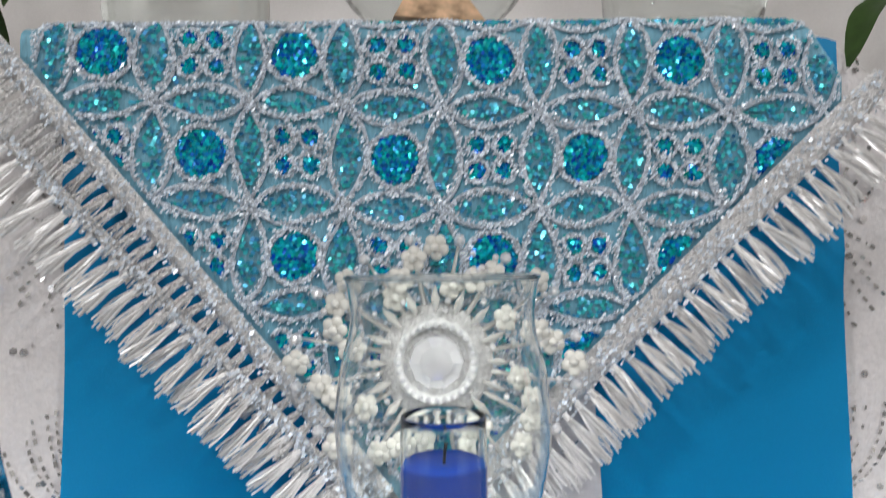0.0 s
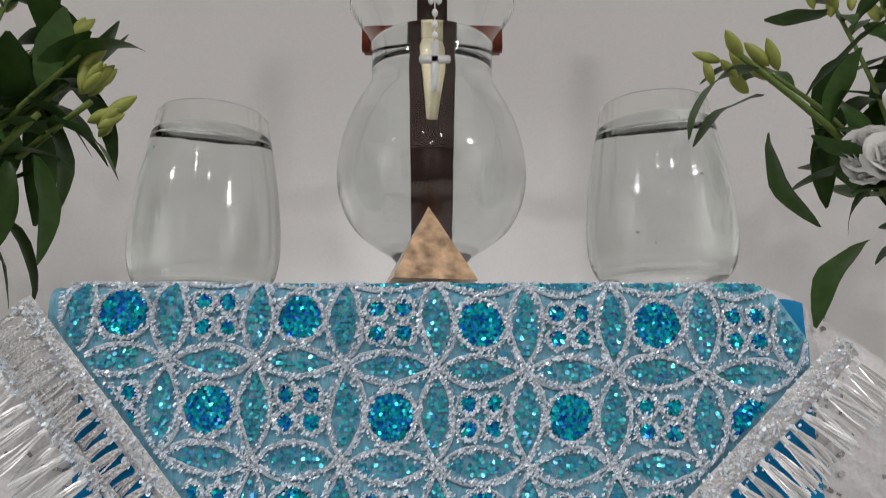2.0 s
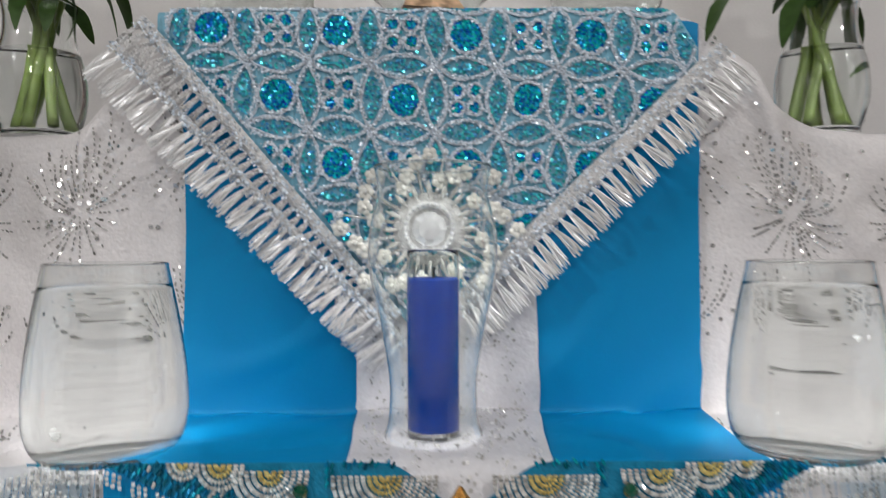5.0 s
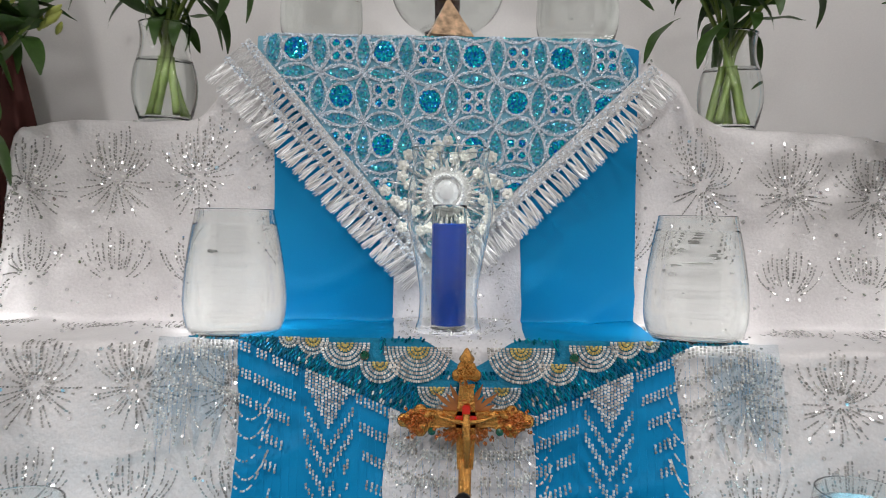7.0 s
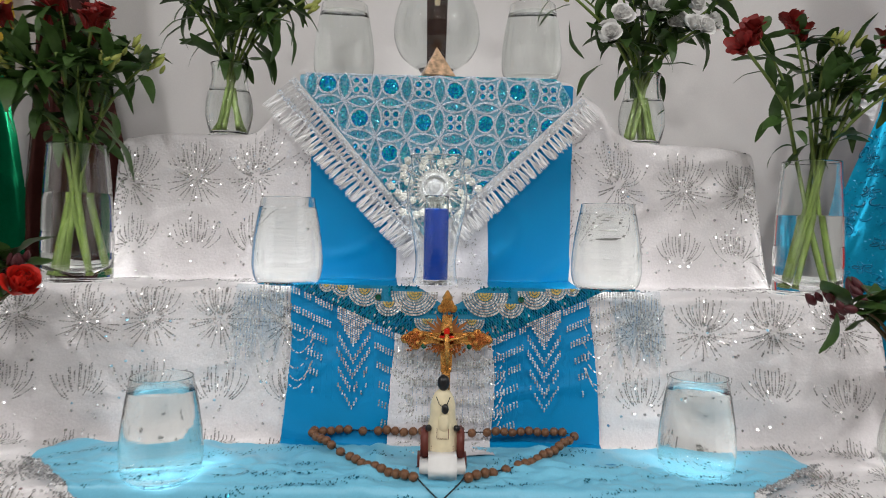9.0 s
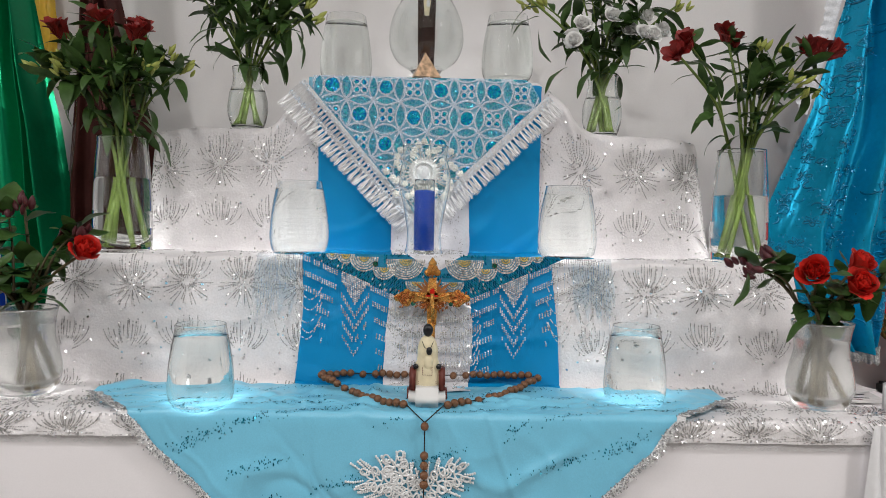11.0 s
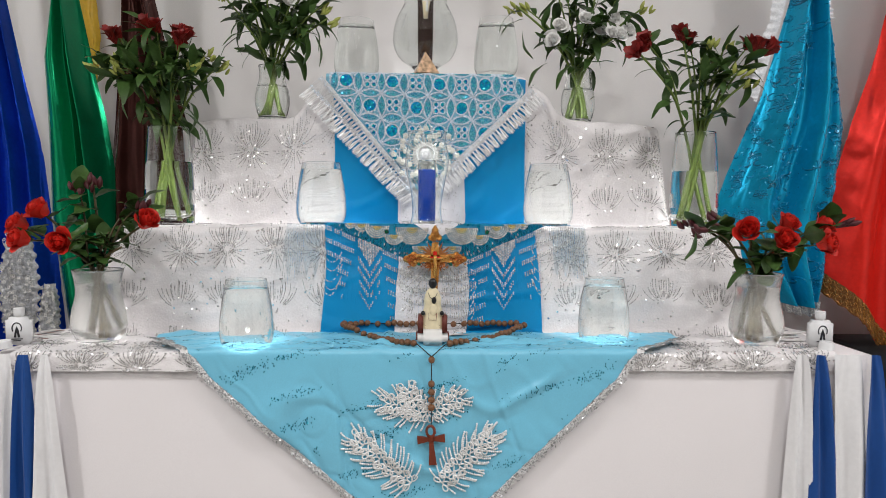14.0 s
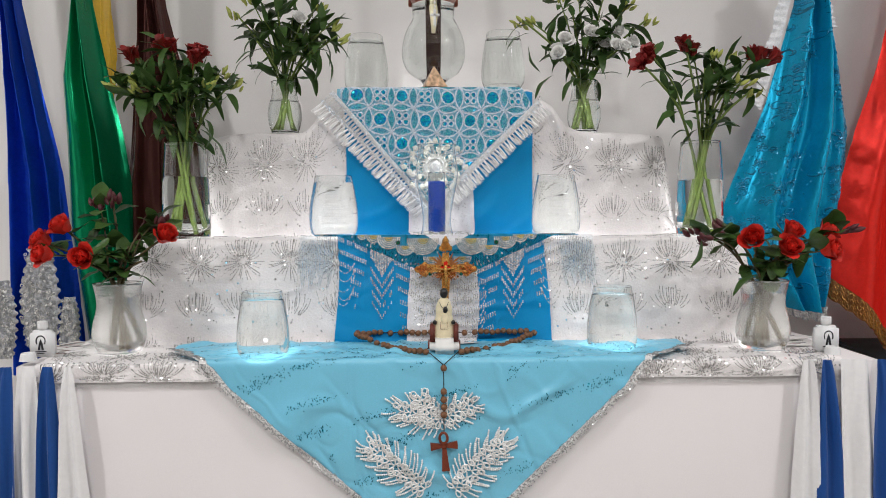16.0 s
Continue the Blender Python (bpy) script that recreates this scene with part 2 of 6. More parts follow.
def smooth_profile(pts, sub=5):
    out = []
    n = len(pts)
    for i in range(n - 1):
        p0, p1, p2, p3 = pts[max(i - 1, 0)], pts[i], pts[i + 1], pts[min(i + 2, n - 1)]
        for k in range(sub):
            t = k / sub
            out.append(tuple(0.5 * (2 * b + (c - a) * t + (2 * a - 5 * b + 4 * c - d) * t * t + (3 * b - a - 3 * c + d) * t ** 3)
                             for a, b, c, d in zip(p0, p1, p2, p3)))
    out.append(tuple(pts[-1]))
    return out


def tube(points, radius, n=6, closed=False, flat=1.0):
    """A tube along points; radius may be a list."""
    pts = [Vector(p) for p in points]
    k = len(pts)
    verts, faces = [], []
    side = None
    for i, p in enumerate(pts):
        if closed:
            d = pts[(i + 1) % k] - pts[i - 1]
        else:
            d = pts[min(i + 1, k - 1)] - pts[max(i - 1, 0)]
        d.normalize()
        if side is None:
            side = d.orthogonal().normalized()
        else:
            side = (side - d * side.dot(d))
            side = side.normalized() if side.length > 1e-6 else d.orthogonal().normalized()
        up = d.cross(side)
        r = radius[i] if isinstance(radius, (list, tuple)) else radius
        for j in range(n):
            a = 2 * math.pi * j / n
            verts.append(p + side * (r * math.cos(a)) + up * (r * flat * math.sin(a)))
    for i in range(k if closed else k - 1):
        q = (i + 1) % k
        for j in range(n):
            j2 = (j + 1) % n
            faces.append((i * n + j, i * n + j2, q * n + j2, q * n + j))
    if not closed:
        faces.append(tuple(range(n - 1, -1, -1)))
        faces.append(tuple(range((k - 1) * n, k * n)))
    return verts, faces


def box(x0, x1, y0, y1, z0, z1, bevel=0.0):
    bm = bmesh.new()
    bmesh.ops.create_cube(bm, size=1)
    for v in bm.verts:
        v.co = Vector((x0 + (v.co.x + 0.5) * (x1 - x0), y0 + (v.co.y + 0.5) * (y1 - y0), z0 + (v.co.z + 0.5) * (z1 - z0)))
    if bevel:
        bmesh.ops.bevel(bm, geom=bm.edges[:], offset=bevel, segments=2, affect="EDGES")
    return from_bm(bm)


def from_bm(bm):
    bm.verts.index_update()
    v = [tuple(p.co) for p in bm.verts]
    f = [tuple(p.index for p in q.verts) for q in bm.faces]
    bm.free()
    return v, f


def ball(r, u=10, v=7, scale=(1, 1, 1)):
    bm = bmesh.new()
    bmesh.ops.create_uvsphere(bm, u_segments=u, v_segments=v, radius=r)
    for p in bm.verts:
        p.co = Vector((p.co.x * scale[0], p.co.y * scale[1], p.co.z * scale[2]))
    return from_bm(bm)


def moved(vf, m):
    return [m @ Vector(v) for v in vf[0]], vf[1]


def joined(list_of):
    verts, faces = [], []
    for v, f in list_of:
        o = len(verts)
        verts += list(v)
        faces += [tuple(i + o for i in q) for q in f]
    return verts, faces


def grid_faces(nu, nv):
    return [(i * nv + j, (i + 1) * nv + j, (i + 1) * nv + j + 1, i * nv + j + 1) for i in range(nu - 1) for j in range(nv - 1)]


def flakes(points, normals, size, tilt, rng, sides=4, jitter=0.0, aspect=1.0, along=None):
    """Small flat sequins on a surface, each turned a little at random."""
    verts, faces = [], []
    for i, (p, n) in enumerate(zip(points, normals)):
        n = Vector(n) + Vector((rng.uniform(-tilt, tilt), rng.uniform(-tilt, tilt), rng.uniform(-tilt, tilt)))
        n.normalize()
        a = Vector(along[i]) if along is not None else n.orthogonal()
        a = (a - n * a.dot(n)).normalized()
        b = n.cross(a)
        s = size * rng.uniform(1 - jitter, 1 + jitter)
        o = len(verts)
        spin = 0 if along is not None else rng.uniform(0, 6.28)
        p = Vector(p)
        for k in range(sides):
            t = spin + 2 * math.pi * (k + 0.5) / sides
            verts.append(p + a * (s * aspect * math.cos(t)) + b * (s * math.sin(t)))
        faces.append(tuple(range(o, o + sides)))
    return verts, faces


def smoothstep(a, b, x):
    t = np.clip((x - a) / (b - a), 0, 1)
    return t * t * (3 - 2 * t)

# ---- the room ----


def slab(name, x0, x1, y0, y1, z0, z1, material, label, category):
    return tagged(part(name, (*box(x0, x1, y0, y1, z0, z1), material, False)), label, category, kind="structure")


slab("floor", -2.6, 2.6, -3.2, 1.0, -0.1, 0.0, M_FLOOR, "plain pale floor under the altar table", "floor")
slab("ceiling", -2.6, 2.6, -3.2, 1.0, 2.6, 2.7, M_WALL, "plain white ceiling over the room", "ceiling")
slab("wall_north", -2.6, 2.6, 0.9, 1.0, 0.0, 2.6, M_WALL, "plain white wall behind the curtain", "wall")
# unseen wall added behind the viewer, dark so glass and sequins reflect less
slab("wall_south", -2.6, 2.6, -3.2, -3.1, 0.0, 2.6, M_BACKWALL, "unseen dark grey wall added behind the viewer to deepen reflections", "wall")
# unseen side walls, kept white to throw bounce light onto the flags
slab("wall_west", -2.6, -2.5, -3.1, 0.9, 0.0, 2.6, M_WALL, "unseen white side wall added to bounce light", "wall")
slab("wall_east", 2.5, 2.6, -3.1, 0.9, 0.0, 2.6, M_WALL, "unseen white side wall added to bounce light", "wall")

# white backdrop curtain with soft uneven folds
xs = np.linspace(-1.9, 1.9, 330)
zs = np.linspace(0.05, 2.45, 90)
cv = []
for x in xs:
    for z in zs:
        side = smoothstep(0.25, 0.9, abs(x))
        fold = 0.006 * math.sin(x * 21 + 0.8 * math.sin(z * 2.1)) + 0.010 * math.sin(x * 8.3 + z * 0.7) * side
        fold += side * 0.030 * math.exp(-((x - 1.02 - 0.20 * (z - 1.5)) / 0.05) ** 2) - side * 0.022 * math.exp(-((x + 0.86 + 0.12 * (z - 1.4)) / 0.06) ** 2)
        fold += 0.012 * noise.noise(Vector((x * 5, z * 1.3, 3.1))) + 0.006 * noise.noise(Vector((x * 14, z * 5, 7.7)))
        cv.append((x, 0.66 + fold * (0.95 + 0.6 * side), z))
tagged(part("curtain", (cv, grid_faces(len(xs), len(zs)), M_CURTAIN)), "white cloth backdrop curtain hanging in soft folds", "curtain", kind="structure")

# ---- table ----
TOP = 0.727
table = thing("altar_table", "long table with a plain white tablecloth to the floor", "table", pose(0.026, 0.32, 0))
part("tabletop", (*box(-0.745, 0.745, -0.262, 0.33, 0.69, 0.7228, 0.004), M_TABLECLOTH), table)
for lx in (-0.68, 0.68):
    for ly in (-0.22, 0.27):
        part("leg", (*box(lx - 0.02, lx + 0.02, ly - 0.02, ly + 0.02, 0, 0.69, 0.004), M_DARK), table)


def skirt():
    path = [(-0.75, 0.34), (-0.75, -0.268), (0.75, -0.268), (0.75, 0.34)]
    pts = []
    for (ax, ay), (bx, by) in zip(path, path[1:]):
        n = 150 if ay == by else 60
        for i in range(n):
            t = i / n
            pts.append((ax + (bx - ax) * t, ay + (by - ay) * t, 0 if ay == by else 1))
    pts.append((0.75, 0.34, 1))
    nz = 26
    v = []
    for x, y, e in pts:
        for j in range(nz):
            d = j / (nz - 1)
            w = 0.006 * d * math.sin(x * 13 + y * 17) + 0.008 * d * noise.noise(Vector((x * 5, y * 5, d * 1.5)))
            dx, dy = ((1 if x > 0 else -1) * (0.004 + w * 2 + 0.02 * d), 0) if e else (0, -0.004 + w - 0.004 * d)
            v.append((x + dx, y + dy, 0.7258 - 0.70 * d))
    return v, grid_faces(len(pts), nz)


part("tablecloth_drop", (*skirt(), M_TABLECLOTH), table)
part("tablecloth_top", (*box(-0.75, 0.75, -0.268, 0.34, 0.7232, 0.7258), M_TABLECLOTH), table)

# ---- stepped altar under one sequined cloth ----
CX = 0.012
R1F, R1T, R2 = 0.205, 0.240, 0.362
Z1, Z2, Z3 = 0.936, 1.163, 1.256
steps = thing("altar_steps", "three stepped boxes hidden under white sequined cloth", "display steps", pose(CX, 0.42, TOP + 0.003))
part("lower_box", (*box(-0.59, 0.59, -0.165, 0.20, 0, Z1 - TOP - 0.012, 0.006), M_DARK), steps)
part("middle_box", (*box(-0.49, 0.49, -0.045, 0.19, Z1 - TOP - 0.010, Z2 - TOP - 0.012, 0.006), M_DARK), steps)
part("upper_box", (*box(-0.2, 0.2, -0.045, 0.17, Z2 - TOP - 0.010, Z3 - TOP - 0.012, 0.006), M_DARK), steps)

GX = np.unique(np.concatenate([np.linspace(-0.69, 0.71, 240), np.linspace(-0.66, -0.46, 60), np.linspace(0.48, 0.69, 60)]))


def cloth_column(x):
    """The drape's side view at x: front overhang, table, riser, tread, riser, top."""
    e1 = 1 - smoothstep(0.605, 0.655, abs(x - CX))
    e2 = 1 - smoothstep(0.485, 0.525, abs(x - CX))
    z1 = TOP + 0.006 + (Z1 - TOP - 0.006) * e1
    cb = 1 - smoothstep(0.195, 0.31, abs(x - CX)) ** 0.75
    z2 = z1 + (Z2 - Z1 + (Z3 - Z2) * cb) * e2 - 0.012 * smoothstep(0.42, 0.5, abs(x - CX)) * e2
    z2 = max(z2, z1)
    r1f = R1F + 0.01 * math.sin(x * 19)
    segs = [((0.0405, TOP - 0.027), (0.0410, TOP + 0.002), 0.046, 12),
            ((0.0425, TOP + 0.004), (r1f, TOP + 0.006), 0.214, 50),
            ((r1f, TOP + 0.006), (R1T, z1), 0.218, 56),
            ((R1T, z1), (R2, z1 + 0.002), 0.122, 32),
            ((R2, z1 + 0.002), (R2 + 0.008, z2), 0.216, 60),
            ((R2 + 0.008, z2), (0.60, z2 - 0.004), 0.23, 40)]
    pts, s, acc = [], [], 0
    for (ya, za), (yb, zb), ln, n in segs:
        for i in range(n):
            t = i / n
            pts.append((ya + (yb - ya) * t, za + (zb - za) * t))
            s.append(acc + ln * t)
        acc += ln
    return pts, s


cols = [cloth_column(x) for x in GX]
GS = np.array(cols[0][1])
G = np.array([[(x, y, z) for y, z in c[0]] for x, c in zip(GX, cols)])
for _ in range(3):
    G[:, 1:-1] = 0.25 * G[:, :-2] + 0.5 * G[:, 1:-1] + 0.25 * G[:, 2:]


def grid_normals(g):
    du = np.gradient(g, axis=0)
    dv = np.gradient(g, axis=1)
    n = np.cross(du, dv)
    return n / (np.linalg.norm(n, axis=2, keepdims=True) + 1e-9)


GN = grid_normals(G)
wr = np.array([[0.0030 * noise.noise(Vector((x * 9, s * 9, 0.5))) + 0.0016 * noise.noise(Vector((x * 30, s * 22, 4.5)))
                + 0.002 * math.sin(x * 38 + 3 * noise.noise(Vector((x * 4, s * 3, 9)))) * (0.5 + 0.5 * math.sin(s * 14))
                + 0.0024 * (1 - abs(noise.noise(Vector((x * 6 + 0.5 * s, s * 13 - 3 * x, 2.2)))) * 5) * (abs(noise.noise(Vector((x * 6 + 0.5 * s, s * 13 - 3 * x, 2.2)))) < 0.2) for s in GS] for x in GX])


def fold(x, s, run, width):
    """Height of a soft ridge along a broken line over the cloth."""
    near = 9.0
    for (ax, ay), (bx, by) in zip(run, run[1:]):
        t = min(max(((x - ax) * (bx - ax) + (s - ay) * (by - ay)) / ((bx - ax) ** 2 + (by - ay) ** 2), 0), 1)
        near = min(near, math.hypot(x - ax - t * (bx - ax), s - ay - t * (by - ay)))
    return math.exp(-(near / width) ** 2)


FOLDS = [([(0.225, 0.850), (0.275, 0.795), (0.335, 0.742)], 0.011, 0.0065), ([(0.335, 0.735), (0.40, 0.728), (0.49, 0.745)], 0.013, 0.0045),
         ([(0.26, 0.845), (0.36, 0.790), (0.46, 0.800)], 0.012, 0.0035), ([(0.475, 0.812), (0.505, 0.755), (0.51, 0.66)], 0.010, 0.0050),
         ([(-0.215, 0.845), (-0.275, 0.795), (-0.30, 0.76)], 0.010, 0.0045), ([(-0.48, 0.81), (-0.495, 0.72), (-0.485, 0.64)], 0.010, 0.0050),
         ([(-0.60, 0.33), (-0.45, 0.30), (-0.30, 0.315)], 0.014, 0.0035), ([(0.30, 0.30), (0.45, 0.33), (0.60, 0.30)], 0.014, 0.0035)]
for i, x in enumerate(GX):
    for run, width, high in FOLDS:
        if min(q[0] for q in run) - 0.04 < x < max(q[0] for q in run) + 0.04:
            wr[i] += [high * fold(x, q, run, width) for q in GS]
G = G + GN * wr[:, :, None]
GN = grid_normals(G)


def on_cloth(x, s, lift=0.0):
    """Place and normal on the sequined cloth at x, s metres up the drape."""
    i = min(max(np.searchsorted(GX, x) - 1, 0), len(GX) - 2)
    j = min(max(np.searchsorted(GS, s) - 1, 0), len(GS) - 2)
    a = min(max((x - GX[i]) / (GX[i + 1] - GX[i]), 0), 1)
    b = min(max((s - GS[j]) / (GS[j + 1] - GS[j]), 0), 1)
    w = ((1 - a) * (1 - b), a * (1 - b), (1 - a) * b, a * b)
    q = ((i, j), (i + 1, j), (i, j + 1), (i + 1, j + 1))
    p = sum(k * G[c] for k, c in zip(w, q))
    n = sum(k * GN[c] for k, c in zip(w, q))
    n = n / np.linalg.norm(n)
    return Vector(p + n * lift), Vector(n)


altar_cloth = tagged(part("altar_cloth", ([tuple(v) for v in G.reshape(-1, 3)], grid_faces(len(GX), len(GS)), M_TULLE)),
                     "white sequined cloth with silver bursts draped over the steps", "cloth")


def strip(x0, x1, s0, s1, lift, nu, nv, wave=0.0, seed=0.0):
    v = []
    for i in range(nu):
        for j in range(nv):
            s = s0 + (s1 - s0) * j / (nv - 1)
            a, b = (x0(s), x1(s)) if callable(x0) else (x0, x1)
            x = a + (b - a) * i / (nu - 1)
            p, n = on_cloth(x, s, lift + wave * noise.noise(Vector((x * 12, s * 9, seed))))
            v.append(p)
    return v, grid_faces(nu, nv)


satin = tagged(part("satin_runner", (*strip(lambda s: -0.193 + 0.004 * math.sin(s * 20), lambda s: 0.213 + 0.014 * smoothstep(0.55, 0.3, s), 0.14, 0.811, 0.0050, 90, 200, 0.0032, 2.0), M_SATIN)),
               "smooth turquoise satin runner hanging down the steps", "cloth")
runner = tagged(part("lace_runner", (*strip(lambda s: -0.052 + 0.004 * math.sin(s * 17), lambda s: 0.083 + 0.004 * math.sin(s * 23), 0.16, 0.80, 0.008, 40, 150, 0.0012, 5.0), M_RUNNER)),
                "narrow white lace runner laid over the satin", "cloth")

rr = random.Random(3)
rp, rn = [], []
for k in range(5200):
    s = rr.uniform(0.17, 0.80)
    x = rr.uniform(-0.045, 0.074)
    if noise.noise(Vector((x * 90, s * 60 + 2 * math.sin(x * 60), 2))) > -0.05:
        p, n = on_cloth(x, s, 0.0092)
        rp.append(p)
        rn.append(n)
tagged(part("sequins", (*flakes(rp, rn, 0.0009, 0.8, rr, 4, 0.3, 1.6), M_BEAD_SILVER, False), runner), "small silver sequins", kind="stuff")

# sky blue triangular cloth on the table, its point hanging down in front
TRI_END = 0.324


def tri_edges(d):
    if d < 0:
        return -0.376 + 0.68 * max(d, -0.125), 0.346 - 0.85 * max(d, -0.125)
    t = d / TRI_END
    return -0.376 + 0.378 * t, 0.346 - 0.340 * t


FOLD_Y = 0.0345


def tri_point(x, d, lift=0.0):
    """A point of the cloth: d runs forward over the table to its edge at 0 and on down the front."""
    if d < 0:
        x = x * (1.062 + 0.24 * d)
        y, z = FOLD_Y + 0.55 * min(-d, 0.125) + 1.4 * max(-d - 0.125, 0), TOP + 0.0105
    else:
        x = x * 1.062
        y, z = FOLD_Y, TOP + 0.0105 - 1.062 * d - 0.0152 * smoothstep(0.0, 0.035, d)
    k = 0.014
    if abs(d) < k:
        t = (d + k) / (2 * k)
        y, z = FOLD_Y + 0.55 * k * (1 - t) ** 2, TOP + 0.0105 - (1.062 * k + 0.0152 * smoothstep(0.0, 0.035, k)) * t * t
    w = 0.004 * noise.noise(Vector((x * 7, d * 7, 1.7))) + 0.005 * math.sin(x * 17 + d * 9 + 2 * noise.noise(Vector((x * 3, d * 3, 0)))) * smoothstep(-0.02, 0.16, d)
    ridge = noise.noise(Vector((x * 5 + d * 4, d * 6 - x * 3, 6.1)))
    w += 0.006 * math.exp(-(ridge / 0.10) ** 2) * smoothstep(0.0, 0.05, abs(d)) + 0.0016 * math.exp(-(noise.noise(Vector((x * 15 - d * 9, d * 15, 3.3))) / 0.12) ** 2)
    w += 0.003 * math.exp(-((x - 0.10 - 0.42 * d) / 0.004) ** 2) + 0.003 * math.exp(-((x + 0.15 - 0.1 * d) / 0.004) ** 2) + 0.0022 * noise.noise(Vector((x * 45, d * 45, 8))) * smoothstep(0.02, -0.06, d) * 2.4
    if d < 0:
        return Vector((x, y, z + abs(w) * 0.8 + 0.004 * smoothstep(0.03, 0.10, -d) + lift))
    return Vector((x, y - abs(w) - lift, z))


tv, NU, NV = [], 200, 140
for i in range(NU):
    for j in range(NV):
        d = -0.175 + (TRI_END + 0.175) * j / (NV - 1)
        a, b = tri_edges(d)
        tv.append(tri_point(a + (b - a) * i / (NU - 1), d))
tri_cloth = thing("triangular_cloth", "sky blue satin triangular cloth with silver trim and white beaded sprays", "cloth", pose(0, 0, 0))
part("sheet", (tv, grid_faces(NU, NV), M_SATIN_LIGHT), tri_cloth)

# ---- glasses of water ----


def tumbler(label, place, fill=0.078, group=""):
    t = thing("stemless_glass", label, "glass", place, group or "glasses of water on the altar")
    outer = smooth_profile([(0.0, 0.0), (0.034, 0.0), (0.0425, 0.0035), (0.0474, 0.014), (0.0492, 0.032), (0.0474, 0.060), (0.0430, 0.090), (0.0385, 0.113), (0.0372, 0.1205)], 5)
    inner = smooth_profile([(0.0361, 0.1205), (0.0374, 0.113), (0.0419, 0.090), (0.0462, 0.060), (0.0479, 0.032), (0.0458, 0.016), (0.040, 0.0075), (0.026, 0.0055), (0.0, 0.005)], 5)
    g = part("bowl", (*lathe(outer + [(0.0373, 0.1213), (0.0369, 0.1219), (0.0364, 0.1219), (0.0359, 0.1213)] + inner, 56), M_GLASS), t)
    wall = sorted([(z, r) for r, z in inner if z <= fill])
    water = [(0.0, 0.0047)] + [(r + 0.0003, z) for z, r in wall if r > 0.001] + [(np.interp(fill, [q[0] for q in wall], [q[1] for q in wall]) + 0.0001, fill), (0, fill)]
    w = part("water", (*lathe(water, 56), M_WATER), t)
    rb = random.Random(int(place.translation.x * 1000))
    air = []
    for k in range(16):
        h = rb.uniform(0.008, fill - 0.004)
        r = float(np.interp(h, [q[0] for q in wall], [q[1] for q in wall])) - 0.0012
        a = rb.uniform(0, 6.283)
        air.append(moved(ball(rb.uniform(0.0004, 0.0009), 6, 5), pose(r * math.cos(a), r * math.sin(a), h)))
    tagged(part("bubbles", (*joined(air), M_LOOSE), t), "tiny air bubbles clinging to the glass", kind="stuff")
    g.visible_shadow = w.visible_shadow = False
    return t


tumbler("clear stemless glass nearly full of water on the top step", pose(-0.150, 0.43, Z3 + 0.006), 0.107)
tumbler("clear stemless glass nearly full of water on the top step", pose(0.157, 0.43, Z3 + 0.013), 0.107)
tumbler("clear stemless glass of water on the middle step", pose(-0.204, 0.262, Z1 + 0.006), 0.108)
tumbler("clear stemless glass of water on the middle step", pose(0.247, 0.262, Z1 + 0.006), 0.108)
tumbler("clear stemless glass of water on the blue cloth", pose(-0.303, 0.064, TOP + 0.0090) @ Matrix.Diagonal((0.92, 0.92, 0.96, 1)), 0.107)
tumbler("clear stemless glass of water on the blue cloth", pose(0.322, 0.104, TOP + 0.0095) @ Matrix.Diagonal((0.92, 0.92, 0.96, 1)), 0.107)

# ---- round vase with a wooden cross in water ----
bowl_vase = thing("round_vase", "clear round glass vase of water with flared rim", "vase", pose(0.001, 0.50, Z3 + 0.006))
vo = smooth_profile([(0.0, 0.0), (0.033, 0.0), (0.036, 0.005), (0.027, 0.018), (0.0245, 0.027), (0.031, 0.036), (0.0445, 0.045), (0.060, 0.058), (0.0705, 0.077), (0.0745, 0.100), (0.0715, 0.127), (0.0640, 0.150), (0.0545, 0.168), (0.0495, 0.179), (0.0488, 0.192), (0.0505, 0.210), (0.0545, 0.222), (0.0620, 0.236), (0.0680, 0.246)], 5)
vi = smooth_profile([(0.0662, 0.246), (0.0602, 0.236), (0.0528, 0.222), (0.0488, 0.210), (0.0471, 0.192), (0.0478, 0.179), (0.0528, 0.168), (0.0623, 0.150), (0.0698, 0.127), (0.0728, 0.100), (0.0688, 0.077), (0.0582, 0.058), (0.0425, 0.047), (0.026, 0.040), (0.0, 0.038)], 5)
g = part("bowl", (*lathe(vo + vi, 64), M_ROUND), bowl_vase)
wl = sorted([(z, r) for r, z in vi if z <= 0.209])
w = part("water", (*lathe([(0, 0.0378)] + [(r + 0.0003, z) for z, r in wl if r > 0.001] + [(0.0489, 0.2095), (0, 0.2095)], 64), M_WATER), bowl_vase)
g.visible_shadow = w.visible_shadow = False
cross = thing("wooden_cross", "dark polished wooden cross standing in the vase of water", "cross", pose(0.001, 0.505, Z3 + 0.0455))
part("upright", (*box(-0.0125, 0.0125, -0.006, 0.006, 0, 0.33, 0.002), M_WOOD), cross)
part("crossbar", (*box(-0.058, 0.058, -0.006, 0.006, 0.170, 0.192, 0.002), M_ANKH), cross)
pyramid = tagged(part("stone_pyramid", mesh("stone_pyramid", [(-0.025, -0.025, 0), (0.025, -0.025, 0), (0.025, 0.025, 0), (-0.025, 0.025, 0), (0, 0, 0.049)],
                 [(0, 1, 4), (1, 2, 4), (2, 3, 4), (3, 0, 4), (3, 2, 1, 0)], M_STONE, False), place=pose(0.001, 0.39, Z3 + 0.006, 0, 0, 12)),
                 "small polished beige stone pyramid on the top step", "pyramid")

